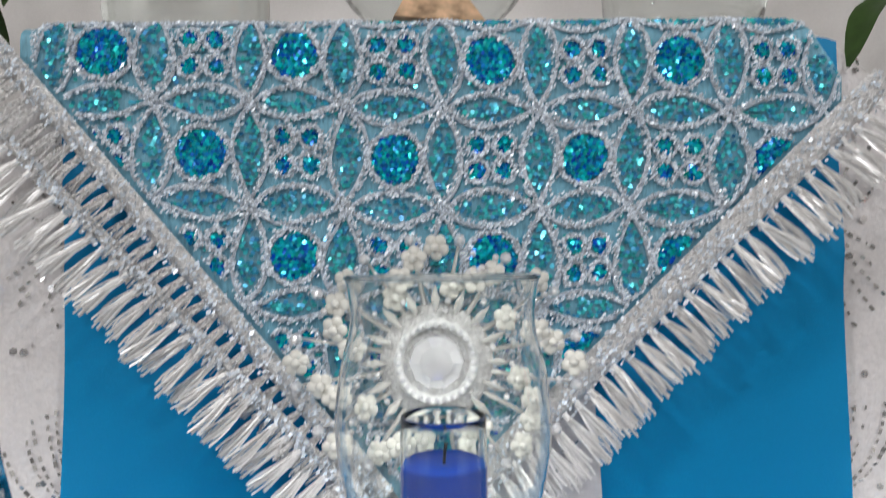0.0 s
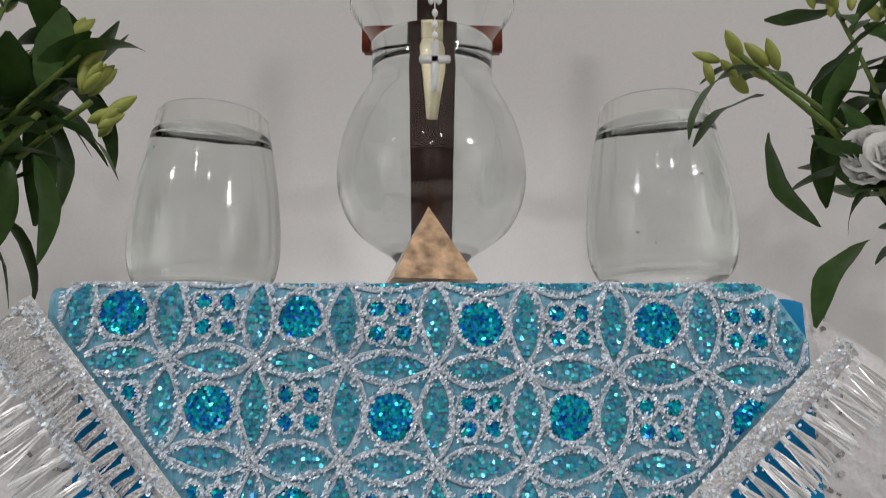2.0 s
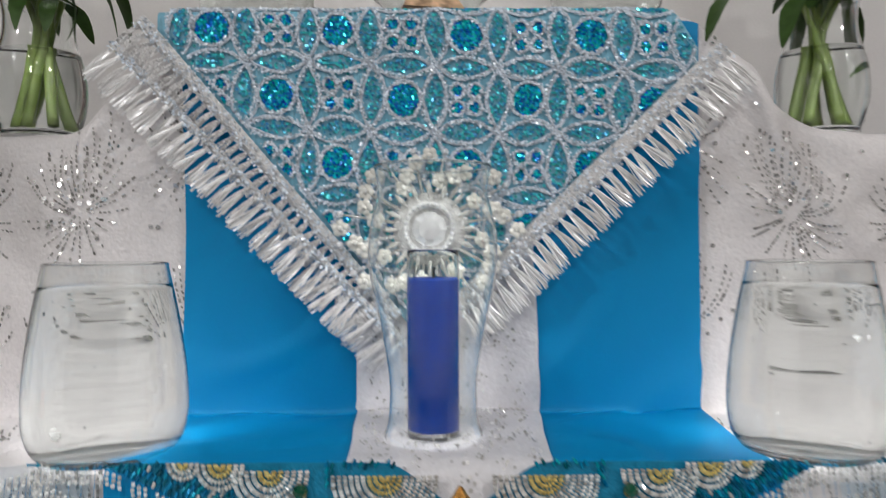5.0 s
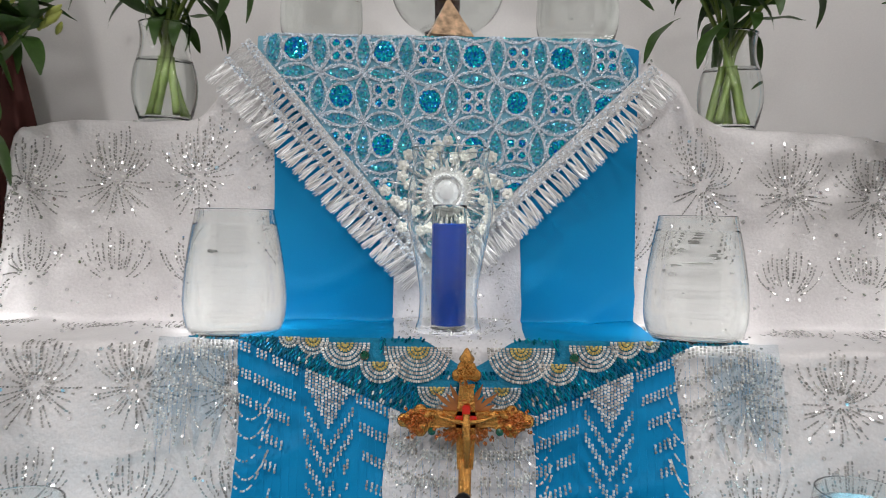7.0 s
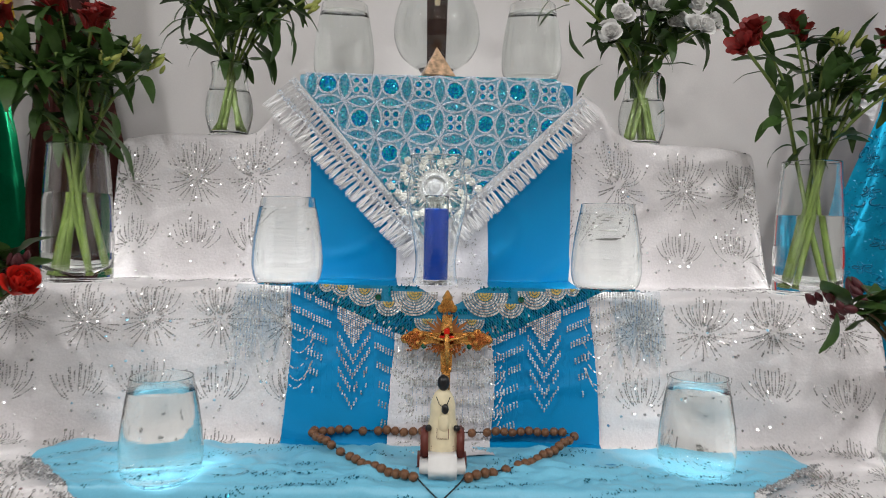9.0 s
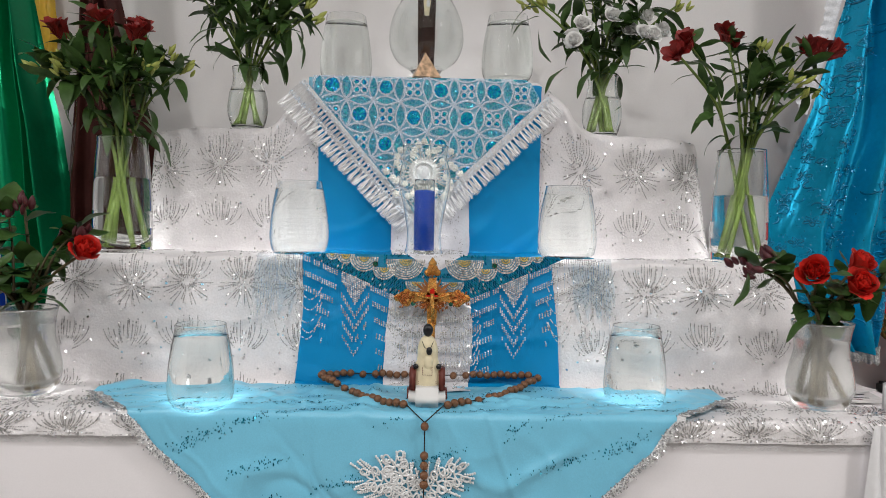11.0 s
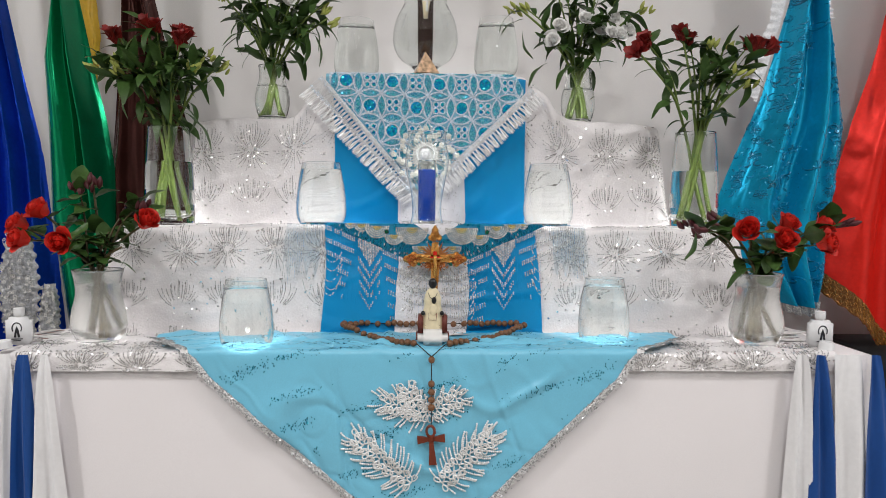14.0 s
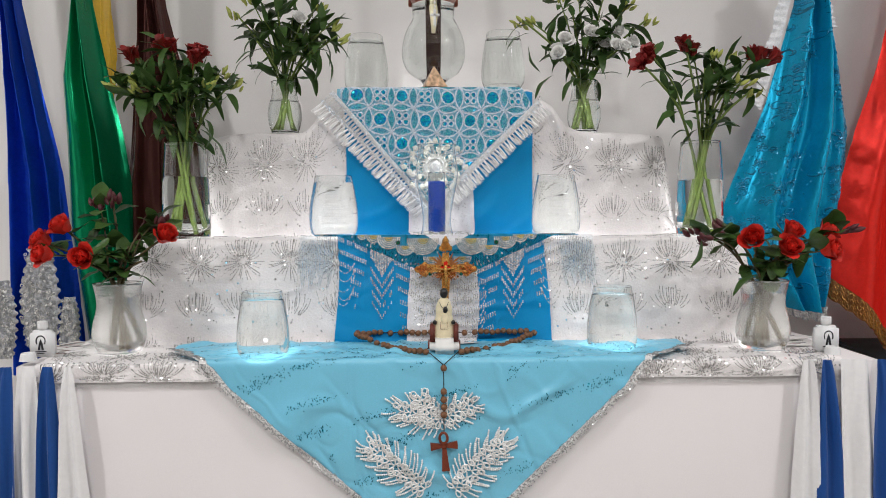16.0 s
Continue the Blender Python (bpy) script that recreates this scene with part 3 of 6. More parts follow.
# ---- candle in a hurricane glass ----
jar = thing("hurricane_glass", "clear curved hurricane glass round a blue candle", "vase", pose(0.005, 0.286, Z1 + 0.0085))
ho = smooth_profile([(0.0330, 0), (0.0335, 0.003), (0.0305, 0.014), (0.0300, 0.040), (0.0355, 0.075), (0.0435, 0.115), (0.0425, 0.142), (0.0375, 0.165), (0.0395, 0.182)], 5)
hi = smooth_profile([(0.0386, 0.182), (0.0366, 0.165), (0.0416, 0.142), (0.0426, 0.115), (0.0346, 0.075), (0.0291, 0.040), (0.0295, 0.014), (0.0322, 0.003), (0.0322, 0.0)], 5)
g = part("shade", (*lathe(ho + [(0.0396, 0.1826), (0.0391, 0.183), (0.0387, 0.1826)] + hi, 48, True), M_VASE), jar)
g.visible_shadow = False
g = part("rim", (*tube([(0.0392 * math.cos(a), 0.0392 * math.sin(a), 0.1828) for a in np.linspace(0, 2 * math.pi, 40, endpoint=False)], 0.0010, 8, True), M_VASE), jar, "rounded clear rim")
g.visible_shadow = False
candle = thing("glass_candle", "blue wax candle in a slim clear glass jar", "candle", pose(0.005, 0.286, Z1 + 0.0088))
part("wax", (*lathe([(0, 0.003), (0.015, 0.003), (0.0173, 0.006), (0.0173, 0.106), (0.0165, 0.108), (0.003, 0.107), (0, 0.107)], 32), M_WAX), candle)
part("wick", (*tube([(0, 0, 0.106), (0.0005, 0, 0.112), (0.001, 0.0005, 0.115)], 0.0007), M_BLACK), candle)
g = part("jar", (*lathe([(0, 0), (0.0172, 0), (0.0178, 0.002), (0.0178, 0.117), (0.0174, 0.122), (0.0174, 0.1262), (0.0170, 0.1266), (0.0164, 0.1262), (0.0164, 0.122), (0.0167, 0.117), (0.0167, 0.110), (0.0171, 0.106), (0.0171, 0.003), (0, 0.0025)], 32), M_VASE), candle)
g.visible_shadow = False

# ---- rosary ----
rosary = thing("rosary", "large brown wooden bead rosary looped on the blue cloth", "rosary", pose(0, 0, 0))
BEAD = mesh("bead", *ball(0.0061, 12, 8, (1, 1, 0.92)), M_BEADWOOD)
LZ = TOP + 0.018


def bead_z(y):
    """The loop's back lies on the cloth that rises to the step."""
    return LZ + 0.011 * float(smoothstep(0.10, 0.18, y))


loop = smooth_profile([(-0.014, 0.054), (-0.04, 0.066), (-0.080, 0.100), (-0.118, 0.140), (-0.148, 0.172), (-0.150, 0.186), (-0.11, 0.193), (-0.05, 0.192), (0.018, 0.188), (0.08, 0.193), (0.15, 0.198),
                       (0.186, 0.190), (0.188, 0.176), (0.158, 0.142), (0.112, 0.100), (0.068, 0.070), (0.040, 0.056)], 40)
acc, last, want, k = 0.0, loop[0], 0.004, 0
for p in loop[1:]:
    acc += math.dist(p, last)
    last = p
    if acc > want:
        part("bead", BEAD, rosary, place=pose(p[0], p[1], bead_z(p[1]) + 0.0012 * math.sin(k * 1.7), 20 * k, 0, 47 * k))
        k += 1
        want = acc + (0.0106 if k % 11 not in (0, 10) else 0.019)
part("cord", (*tube([(x, y, bead_z(y)) for x, y in loop], 0.0009, 5), M_BLACK), rosary)
for lx, ly in ((-0.014, 0.054), (0.040, 0.056)):
    part("cord", (*tube([(lx, ly, LZ), (0.75 * lx + 0.25 * 0.012, 0.040, LZ - 0.002), tri_point(0.012, 0.006, 0.006)], 0.0009, 5), M_BLACK), rosary)
drop = [tri_point(0.012, d, 0.008) for d in (0.005, 0.012, 0.03, 0.06, 0.092, 0.106)]
part("cord", (*tube(drop, 0.0009, 5), M_BLACK), rosary)
for d in (0.010, 0.038, 0.051, 0.0635, 0.076):
    part("bead", BEAD, rosary, place=Matrix.Translation(tri_point(0.012, d, 0.0085)) @ pose(0, 0, 0, 30 * d, 90, d * 900))


def ankh():
    bm = []
    arms = [[(-0.0040, -0.004), (0.0040, -0.004), (0.0078, -0.050), (-0.0078, -0.050)],
            [(-0.004, -0.0035), (-0.004, 0.0035), (-0.027, 0.0078), (-0.027, -0.0078)],
            [(0.004, 0.0035), (0.004, -0.0035), (0.027, -0.0078), (0.027, 0.0078)],
            [(-0.005, -0.005), (0.005, -0.005), (0.005, 0.005), (-0.005, 0.005)]]
    for a in arms:
        v = [(x, -0.0022, z) for x, z in a] + [(x, 0.0022, z) for x, z in a]
        bm.append((v, [(0, 1, 2, 3), (7, 6, 5, 4), (0, 4, 5, 1), (1, 5, 6, 2), (2, 6, 7, 3), (3, 7, 4, 0)]))
    ring = [(0.0078 * math.sin(t), 0, 0.015 + 0.0105 * math.cos(t)) for t in np.linspace(0, 2 * math.pi, 24, endpoint=False)]
    bm.append(tube(ring, 0.0028, 8, True))
    return joined(bm)


part("ankh_pendant", (*ankh(), M_ANKH, False), rosary, "red-brown wooden looped cross pendant", Matrix.Translation(tri_point(0.012, 0.1255, 0.010)) @ pose(0, 0, 0, 0, -4, 0) @ Matrix.Diagonal((0.86, 1, 0.88, 1)))

# ---- hanging flags ----


def along(curve, z):
    """x of an edge given as (x, z) places from the top down."""
    return float(np.interp(-z, [-q[1] for q in curve], [q[0] for q in curve]))


def flag(name, label, material, left, right, zt, zb, y, folds, seed, slant=0.0, sag=0.0, pleat=1.0):
    """A cloth gathered on a pole and spreading below; folds: (place across, width, depth) of each ridge."""
    nu, nv = 150, 80
    v = []
    for i in range(nu):
        u = i / (nu - 1)
        for j in range(nv):
            t = j / (nv - 1)
            zz = zt + (zb - zt) * t
            a, b = along(left, zz), along(right, zz)
            yy = y + 0.006 * noise.noise(Vector((u * 5 + seed, t * 4, 0))) + 0.020 * (2 * u - 1) ** 2
            for c, w, d in folds:
                c2 = c + 0.05 * math.sin(t * 3 + seed + c * 9)
                yy -= 1.9 * d * (0.45 + 0.55 * t) * math.exp(-((u - c2) / w) ** 2)
            yy -= 0.0030 * math.exp(-(noise.noise(Vector((u * 6 + seed * 3, t * 11 + u * 3, 4.4))) / 0.10) ** 2) * pleat
            yy -= 0.0016 * pleat * math.sin(u * 19 + seed + 2 * math.sin(t * 4)) * (1.2 - 0.6 * t)
            v.append((a + (b - a) * u, yy, zz + (slant * (u - 0.0) + sag * math.sin(u * math.pi)) * smoothstep(0.3, 1.0, t)))
    f = thing(name, label, "flag")
    part("cloth", (v, grid_faces(nu, nv), material), f)
    return f, v, nu, nv


tagged(part("hanging_rail", (*tube([(-1.5, 0.52, 1.99), (1.6, 0.52, 1.99)], 0.014, 12), M_DARK)), "thin dark rail over the altar that holds the flags", "rail", kind="structure")
navy, nvv, nvu, nvn = flag("navy_flag", "dark navy blue satin flag hanging in folds with silver lace", M_NAVY, [(-0.985, 1.99), (-0.99, 1.50), (-0.995, 0.62)],
                           [(-0.985, 1.99), (-0.960, 1.49), (-0.920, 1.28), (-0.878, 1.095), (-0.852, 0.856), (-0.835, 0.62)], 1.985, 0.62, 0.50, [(0.2, 0.10, 0.03), (0.55, 0.07, 0.03), (0.85, 0.06, 0.02)], 0.4)
flag("green_flag", "emerald green satin flag hanging in deep folds", M_GREEN, [(-0.845, 1.99), (-0.838, 1.49), (-0.868, 1.31), (-0.866, 1.227), (-0.862, 0.963), (-0.82, 0.62)],
     [(-0.83, 1.99), (-0.806, 1.49), (-0.765, 1.27), (-0.742, 1.17), (-0.707, 0.936), (-0.675, 0.62)], 1.985, 0.62, 0.52, [(0.22, 0.26, 0.030), (0.55, 0.035, 0.022), (0.82, 0.07, 0.045)], 2.2, pleat=0.25)
flag("yellow_flag", "bright yellow satin flag behind the green one", M_YELLOW, [(-0.82, 1.99), (-0.86, 1.45), (-0.82, 1.2)],
     [(-0.81, 1.99), (-0.786, 1.48), (-0.776, 1.38), (-0.795, 1.2)], 1.985, 1.20, 0.575, [(0.5, 0.2, 0.015)], 1.0)
flag("brown_flag", "dark brown satin flag hanging beside the curtain", M_BROWN, [(-0.69, 1.99), (-0.706, 1.49), (-0.742, 1.055), (-0.745, 0.62)],
     [(-0.665, 1.99), (-0.641, 1.49), (-0.61, 1.36), (-0.56, 1.16), (-0.53, 0.62)], 1.985, 0.62, 0.54, [(0.2, 0.07, 0.02), (0.5, 0.07, 0.02), (0.8, 0.07, 0.02)], 0.9)
turquoise, tqv, tqu, tqn = flag("turquoise_flag", "turquoise brocade flag with silver ruffle and sequin flowers", M_TURQ, [(0.895, 1.99), (0.862, 1.48), (0.800, 1.25), (0.718, 1.06), (0.698, 1.0), (0.705, 0.9), (0.80, 0.79), (0.83, 0.755)],
                                [(0.915, 1.99), (0.930, 1.48), (0.962, 1.36), (0.995, 1.19), (0.99, 1.03), (0.955, 0.82), (0.935, 0.745)], 1.985, 0.75, 0.50, [(0.3, 0.10, 0.03), (0.62, 0.09, 0.04), (0.9, 0.08, 0.02)], 1.5, sag=-0.012)
red, rdv, rdu, rdn = flag("red_flag", "bright red satin flag with a gold lace border", M_RED, [(1.16, 1.99), (1.085, 1.48), (1.040, 1.30), (1.000, 1.18), (0.958, 1.03), (0.936, 0.826)],
                          [(1.19, 1.99), (1.24, 1.48), (1.30, 1.1), (1.36, 0.80)], 1.985, 0.79, 0.48, [(0.2, 0.12, 0.03), (0.5, 0.12, 0.03), (0.8, 0.1, 0.03)], 0.2, slant=-0.40)
tagged(part("dark_cabinet", (*box(1.02, 1.55, 0.30, 0.62, 0.0, 0.66, 0.006), M_DARK)), "low black cabinet behind the table's end", "cabinet")

# ---- ribbons hanging at the table's ends ----


def ribbon(label, material, xt, xb, wt, wb, y, zb=0.12, seed=0.0):
    nu, nv = 14, 40
    v = []
    for i in range(nu):
        u = i / (nu - 1) - 0.5
        for j in range(nv):
            t = j / (nv - 1)
            w = wt + (wb - wt) * t ** 0.7
            z = TOP + 0.004 - (TOP + 0.004 - zb) * t
            x = xt + (xb - xt) * t + u * w
            yy = y - 0.016 - 0.014 * math.sqrt(t) + 0.012 * t ** 0.5 * math.cos(u * 9 + seed) + 0.006 * noise.noise(Vector((u * 3 + seed, t * 4, 1)))
            v.append((x, yy, z))
    ob = part("hanging_ribbon", (v, grid_faces(nu, nv), material))
    return tagged(ob, label, "ribbon", "ribbons at the table's ends")


W, B = "white satin ribbon hanging from the table edge", "royal blue ribbon hanging from the table edge"
ribbon(W, M_WHITE_RIBBON, -0.625, -0.606, 0.012, 0.085, 0.044, seed=1)
ribbon(B, M_ROYAL, -0.658, -0.656, 0.016, 0.068, 0.041, seed=2)
ribbon(W, M_WHITE_RIBBON, -0.694, -0.706, 0.026, 0.080, 0.045, seed=3)
ribbon(B, M_ROYAL, -0.728, -0.768, 0.016, 0.11, 0.041, seed=4)
ribbon(W, M_WHITE_RIBBON, 0.643, 0.640, 0.016, 0.080, 0.044, seed=5)
ribbon(B, M_ROYAL, 0.675, 0.690, 0.016, 0.078, 0.041, seed=6)
ribbon(W, M_WHITE_RIBBON, 0.725, 0.738, 0.045, 0.085, 0.045, seed=7)
ribbon(B, M_ROYAL, 0.768, 0.798, 0.016, 0.095, 0.041, seed=8)

# ---- sequin bursts of the altar cloth ----
rng = random.Random(4)


def burst(cx, cs, r, fan, pts, nor, ali):
    """Sequin lines that spring from a centre: long ones bend upwards, short ones spread below."""
    def at(a, f):
        bend = math.cos(a) * (0.62 if math.sin(a) > -0.1 else 0.2) * f
        return cx + f * r * math.cos(a + bend) * 1.05, cs + f * r * math.sin(a + bend)

    lines = 32 if not fan else 15
    for k in range(lines):
        a = (2 * math.pi * k / lines if not fan else math.pi * (0.03 + 0.94 * k / (lines - 1))) + rng.uniform(-0.07, 0.07)
        f = rng.uniform(0.10, 0.30) if not fan else rng.uniform(0.22, 0.45)
        reach = rng.uniform(0.80, 1.12) * (1.0 if math.sin(a) > -0.1 else 0.8)
        while f < reach:
            x, s = at(a, f)
            x2, s2 = at(a, f + 0.03)
            if -0.68 < x < 0.70 and 0.003 < s < 0.86 and rng.random() > 0.10:
                p, n = on_cloth(x, s, 0.0009)
                p2, _ = on_cloth(x2, s2, 0.0009)
                pts.append(p)
                nor.append(n)
                ali.append(p2 - p)
            f += rng.uniform(0.0031, 0.0041) / r


pts, nor, ali = [], [], []
cp, cn = [], []
for row, (s, fan) in enumerate([(0.012, False), (0.112, False), (0.216, True), (0.318, True), (0.430, False), (0.534, True), (0.640, True), (0.746, False), (0.846, True)]):
    for k in range(-7, 8):
        x = 0.010 + k * 0.0945 - 0.040 * smoothstep(0.7, 0.4, s) * 0.25 + rng.uniform(-0.006, 0.006)
        if abs(x - 0.012) < 0.17 and s > 0.2:
            continue
        sc = s + rng.uniform(-0.008, 0.008)
        burst(x, sc, 0.052, fan, pts, nor, ali)
        for q in range(4 if fan else 12):
            p, n = on_cloth(x + rng.gauss(0, 0.016), min(max(sc + rng.gauss(0, 0.007), 0.0), 0.85), 0.0016)
            cp.append(p)
            cn.append(n)
b = flakes(pts, nor, 0.00112, 0.5, rng, 4, 0.25, 1.7, ali)
tagged(part("sequins", (*b, M_SEQUIN, False), altar_cloth), "silver sequins sewn in bursts", kind="stuff")
pts, nor = [], []
for k in range(1500):
    x, s = rng.uniform(-0.64, 0.66), rng.uniform(0.0, 0.86)
    if abs(x - 0.012) > 0.2:
        p, n = on_cloth(x, s, 0.0012)
        pts.append(p)
        nor.append(n)
for k in range(420):
    x = rng.uniform(-0.66, 0.68)
    p, n = on_cloth(x, 0.046 + rng.gauss(0, 0.005), 0.0014)
    pts.append(p)
    nor.append(n)
tagged(part("sequins", (*flakes(pts + cp, nor + cn, 0.0018, 0.6, rng, 6, 0.3), M_LOOSE, False), altar_cloth), "loose bright sequins", kind="stuff")

# ---- lace scarf with braid and fringe ----
scarf = thing("lace_scarf", "turquoise sequined lace scarf with silver braid and white fringe", "scarf", pose(0, 0, 0))
LY, LT = 0.3500, 1.2590


def lace_left(z):
    return -0.199 + max(0, 1.236 - z) * 0.855


def lace_right(z):
    return min(0.206, 0.211 - (1.219 - z) * 1.046)


def lace_in(x, z):
    if z > 1.2665 or z < 1.012:
        return False
    if z > 1.225 and x > 0.206 - 0.6 * (z - 1.225):
        return False
    return lace_left(z) <= x <= lace_right(z)


def lace_point(x, z, lift=0.0):
    """The scarf hangs flat and rolls back over the top edge."""
    k = 0.012
    w = 0.0012 * noise.noise(Vector((x * 20, z * 20, 3)))
    if z > LT - k:
        t = (z - LT + k) / k
        return Vector((x, LY - lift * (1 - min(t, 1) * 0.7) + 0.5 * k * t * t + w, LT - k + k * (t - 0.33 * t * t) + lift * min(t, 1)))
    return Vector((x, LY - lift + w, z))


lv, lf, idx = [], [], {}
NXL, NZL = 170, 106
for i in range(NXL):
    for j in range(NZL):
        z = 1.008 + 0.0024 * j + 0.0005
        a, b = lace_left(z), min(lace_right(z), 0.203 - 0.6 * max(z - 1.225, 0))
        z2 = min(z, 1.2665)
        if b > a:
            idx[i, j] = len(lv)
            lv.append(lace_point(a - 0.007 + (b - a + 0.012) * i / (NXL - 1), z2))
for i in range(NXL - 1):
    for j in range(NZL - 1):
        if all(q in idx for q in ((i, j), (i + 1, j), (i + 1, j + 1), (i, j + 1))):
            lf.append((idx[i, j], idx[i + 1, j], idx[i + 1, j + 1], idx[i, j + 1]))
part("net", (lv, lf, M_TULLE_BLUE), scarf)

U, V, O = Vector((0.0483, -0.0012)), Vector((0.0004, 0.0500)), Vector((-0.0185, 1.187))
cells = [(i, j) for i in range(-5, 6) for j in range(-4, 3)]
centre = {c: O + U * c[0] + V * c[1] for c in cells}
RC = 0.0332
rings = []
for c in cells:
    q = centre[c]
    rings.append((q, RC))
    if (c[0] + c[1]) % 2 == 0:
        rings.append((q, 0.0139))
    else:
        for dx in (-0.0068, 0.0068):
            for dz in (-0.0068, 0.0068):
                rings.append((q + Vector((dx, dz)), 0.0058))
def warp(x, z):
    v = Vector((x * 17, z * 17, 2.5))
    return 0.0032 * noise.noise(v), 0.0032 * noise.noise(v + Vector((7.3, 1.9, 4.1)))


cords, gp, gn = [], [], []
for q, r in rings:
    n = max(14, int(2 * math.pi * r / 0.0028))
    run = []
    ph = rng.uniform(0, 6)
    for k in range(n + 1):
        a = 2 * math.pi * k / n
        rr = r * (1 + 0.04 * math.sin(3 * a + ph) + 0.02 * math.sin(5 * a - ph)) + (rng.uniform(-0.0003, 0.0003))
        x, z = q.x + rr * math.cos(a), q.y + rr * math.sin(a)
        wx, wz = warp(x, z)
        x, z = x + wx, z + wz
        if lace_in(x, z):
            run.append(lace_point(x, z, 0.0013))
        if (not lace_in(x, z) or k == n) and run:
            if len(run) > 1:
                cords.append(tube(run, 0.00105 if r > 0.01 else 0.0008, 5))
            run = []
    m = int(2 * math.pi * r / 0.00030)
    for k in range(m):
        a = rng.uniform(0, 6.283)
        rr = r + rng.gauss(0, 0.0009)
        x, z = q.x + rr * math.cos(a), q.y + rr * math.sin(a)
        wx, wz = warp(x, z)
        x, z = x + wx, z + wz
        if lace_in(x, z):
            gp.append(lace_point(x, z, 0.0026))
            gn.append((0, -1, 0.3))
part("silver_cord", (*joined(cords), M_CORD), scarf, "looped silver cord")
tagged(part("glitter", (*flakes(gp, gn, 0.00062, 1.0, rng, 4, 0.4, 1.9), M_GLITTER, False), scarf), "silver thread glitter", kind="stuff")
gp, gn, pale = [], [], []
step = 0.0019
row = 0
z = 1.012
while z < 1.2665:
    x = -0.2 + (step / 2 if row % 2 else 0)
    while x < 0.21:
        if lace_in(x, z):
            wx, wz = warp(x, z)
            ux, uz = x - wx, z - wz
            d = Vector((ux, uz)) - O
            fi, fj = d.x / U.x, (d.y - d.x / U.x * U.y) / V.y
            c = (round(fi), round(fj))
            e = Vector((ux, uz)) - (O + U * c[0] + V * c[1])
            hit = False
            if (c[0] + c[1]) % 2 == 0:
                hit = e.length < 0.0122
            else:
                hit = min((e - Vector((sx * 0.0068, sz * 0.0068))).length for sx in (-1, 1) for sz in (-1, 1)) < 0.0043
            if not hit:
                near = sum(((Vector((ux, uz)) - (O + U * (c[0] + a) + V * (c[1] + b))).length < RC - 0.0030) for a, b in ((0, 0), (1, 0), (-1, 0), (0, 1), (0, -1)))
                hit = "pale" if near >= 2 and rng.random() < 0.55 else False
            if not hit:
                hit = "pale" if rng.random() < 0.05 else False
            if hit == "pale":
                pale.append(lace_point(x, z, 0.0016))
            elif hit:
                gp.append(lace_point(x, z, 0.0016))
                gn.append((0, -1, 0.12))
        x += step
    z += step * 0.87
    row += 1
tagged(part("sequins", (*flakes(gp, gn, 0.00125, 0.55, rng, 6, 0.15), M_FLAKE, False), scarf), "iridescent turquoise sequins", kind="stuff")
tagged(part("sequins", (*flakes(pale, [(0, -1, 0.12)] * len(pale), 0.00125, 0.45, rng, 6, 0.15), M_FLAKE_PALE, False), scarf), "pale teal sequins in the petals", kind="stuff")


def tassel(length, seed, strands=20, spread=0.0036):
    """A loose bundle of flat shiny threads, tied at the top, wide and ragged at the end."""
    r = random.Random(seed)
    out = []
    for k in range(strands):
        u = (k / (strands - 1) - 0.5) * 2 + r.uniform(-0.15, 0.15)
        x0, x1 = u * 0.0007, u * spread + r.uniform(-0.0006, 0.0006)
        ln = length * r.uniform(0.84, 1.06) * (1 - 0.10 * abs(u))
        w = r.uniform(0.00030, 0.00055)
        y0, y1 = r.uniform(-0.0009, 0.0009), r.uniform(-0.0040, 0.0006)
        ph = r.uniform(0, 6)
        v = []
        for q in range(6):
            t = q / 5
            x = x0 + (x1 - x0) * min(1.0, 1.15 * t ** 0.75) + 0.0005 * math.sin(t * 5 + ph)
            y = y0 + (y1 - y0) * t - 0.0018 * math.sin(t * 3)
            v += [(x - w, y, -ln * t), (x + w, y + 0.0004 * math.sin(ph), -ln * t)]
        out.append((v, [(2 * q, 2 * q + 1, 2 * q + 3, 2 * q + 2) for q in range(5)]))
    out.append(tube([(0, -0.001, 0), (0, -0.001, -0.005)], [0.0017, 0.0010], 6))
    return joined(out)


TASSELS = [mesh("tassel", *tassel(0.031, 11 + k), M_FRINGE, False) for k in range(7)]
SHORT = [mesh("tassel", *tassel(0.024, 31 + k, 14, 0.0030), M_SILVER_BRAID, False) for k in range(5)]


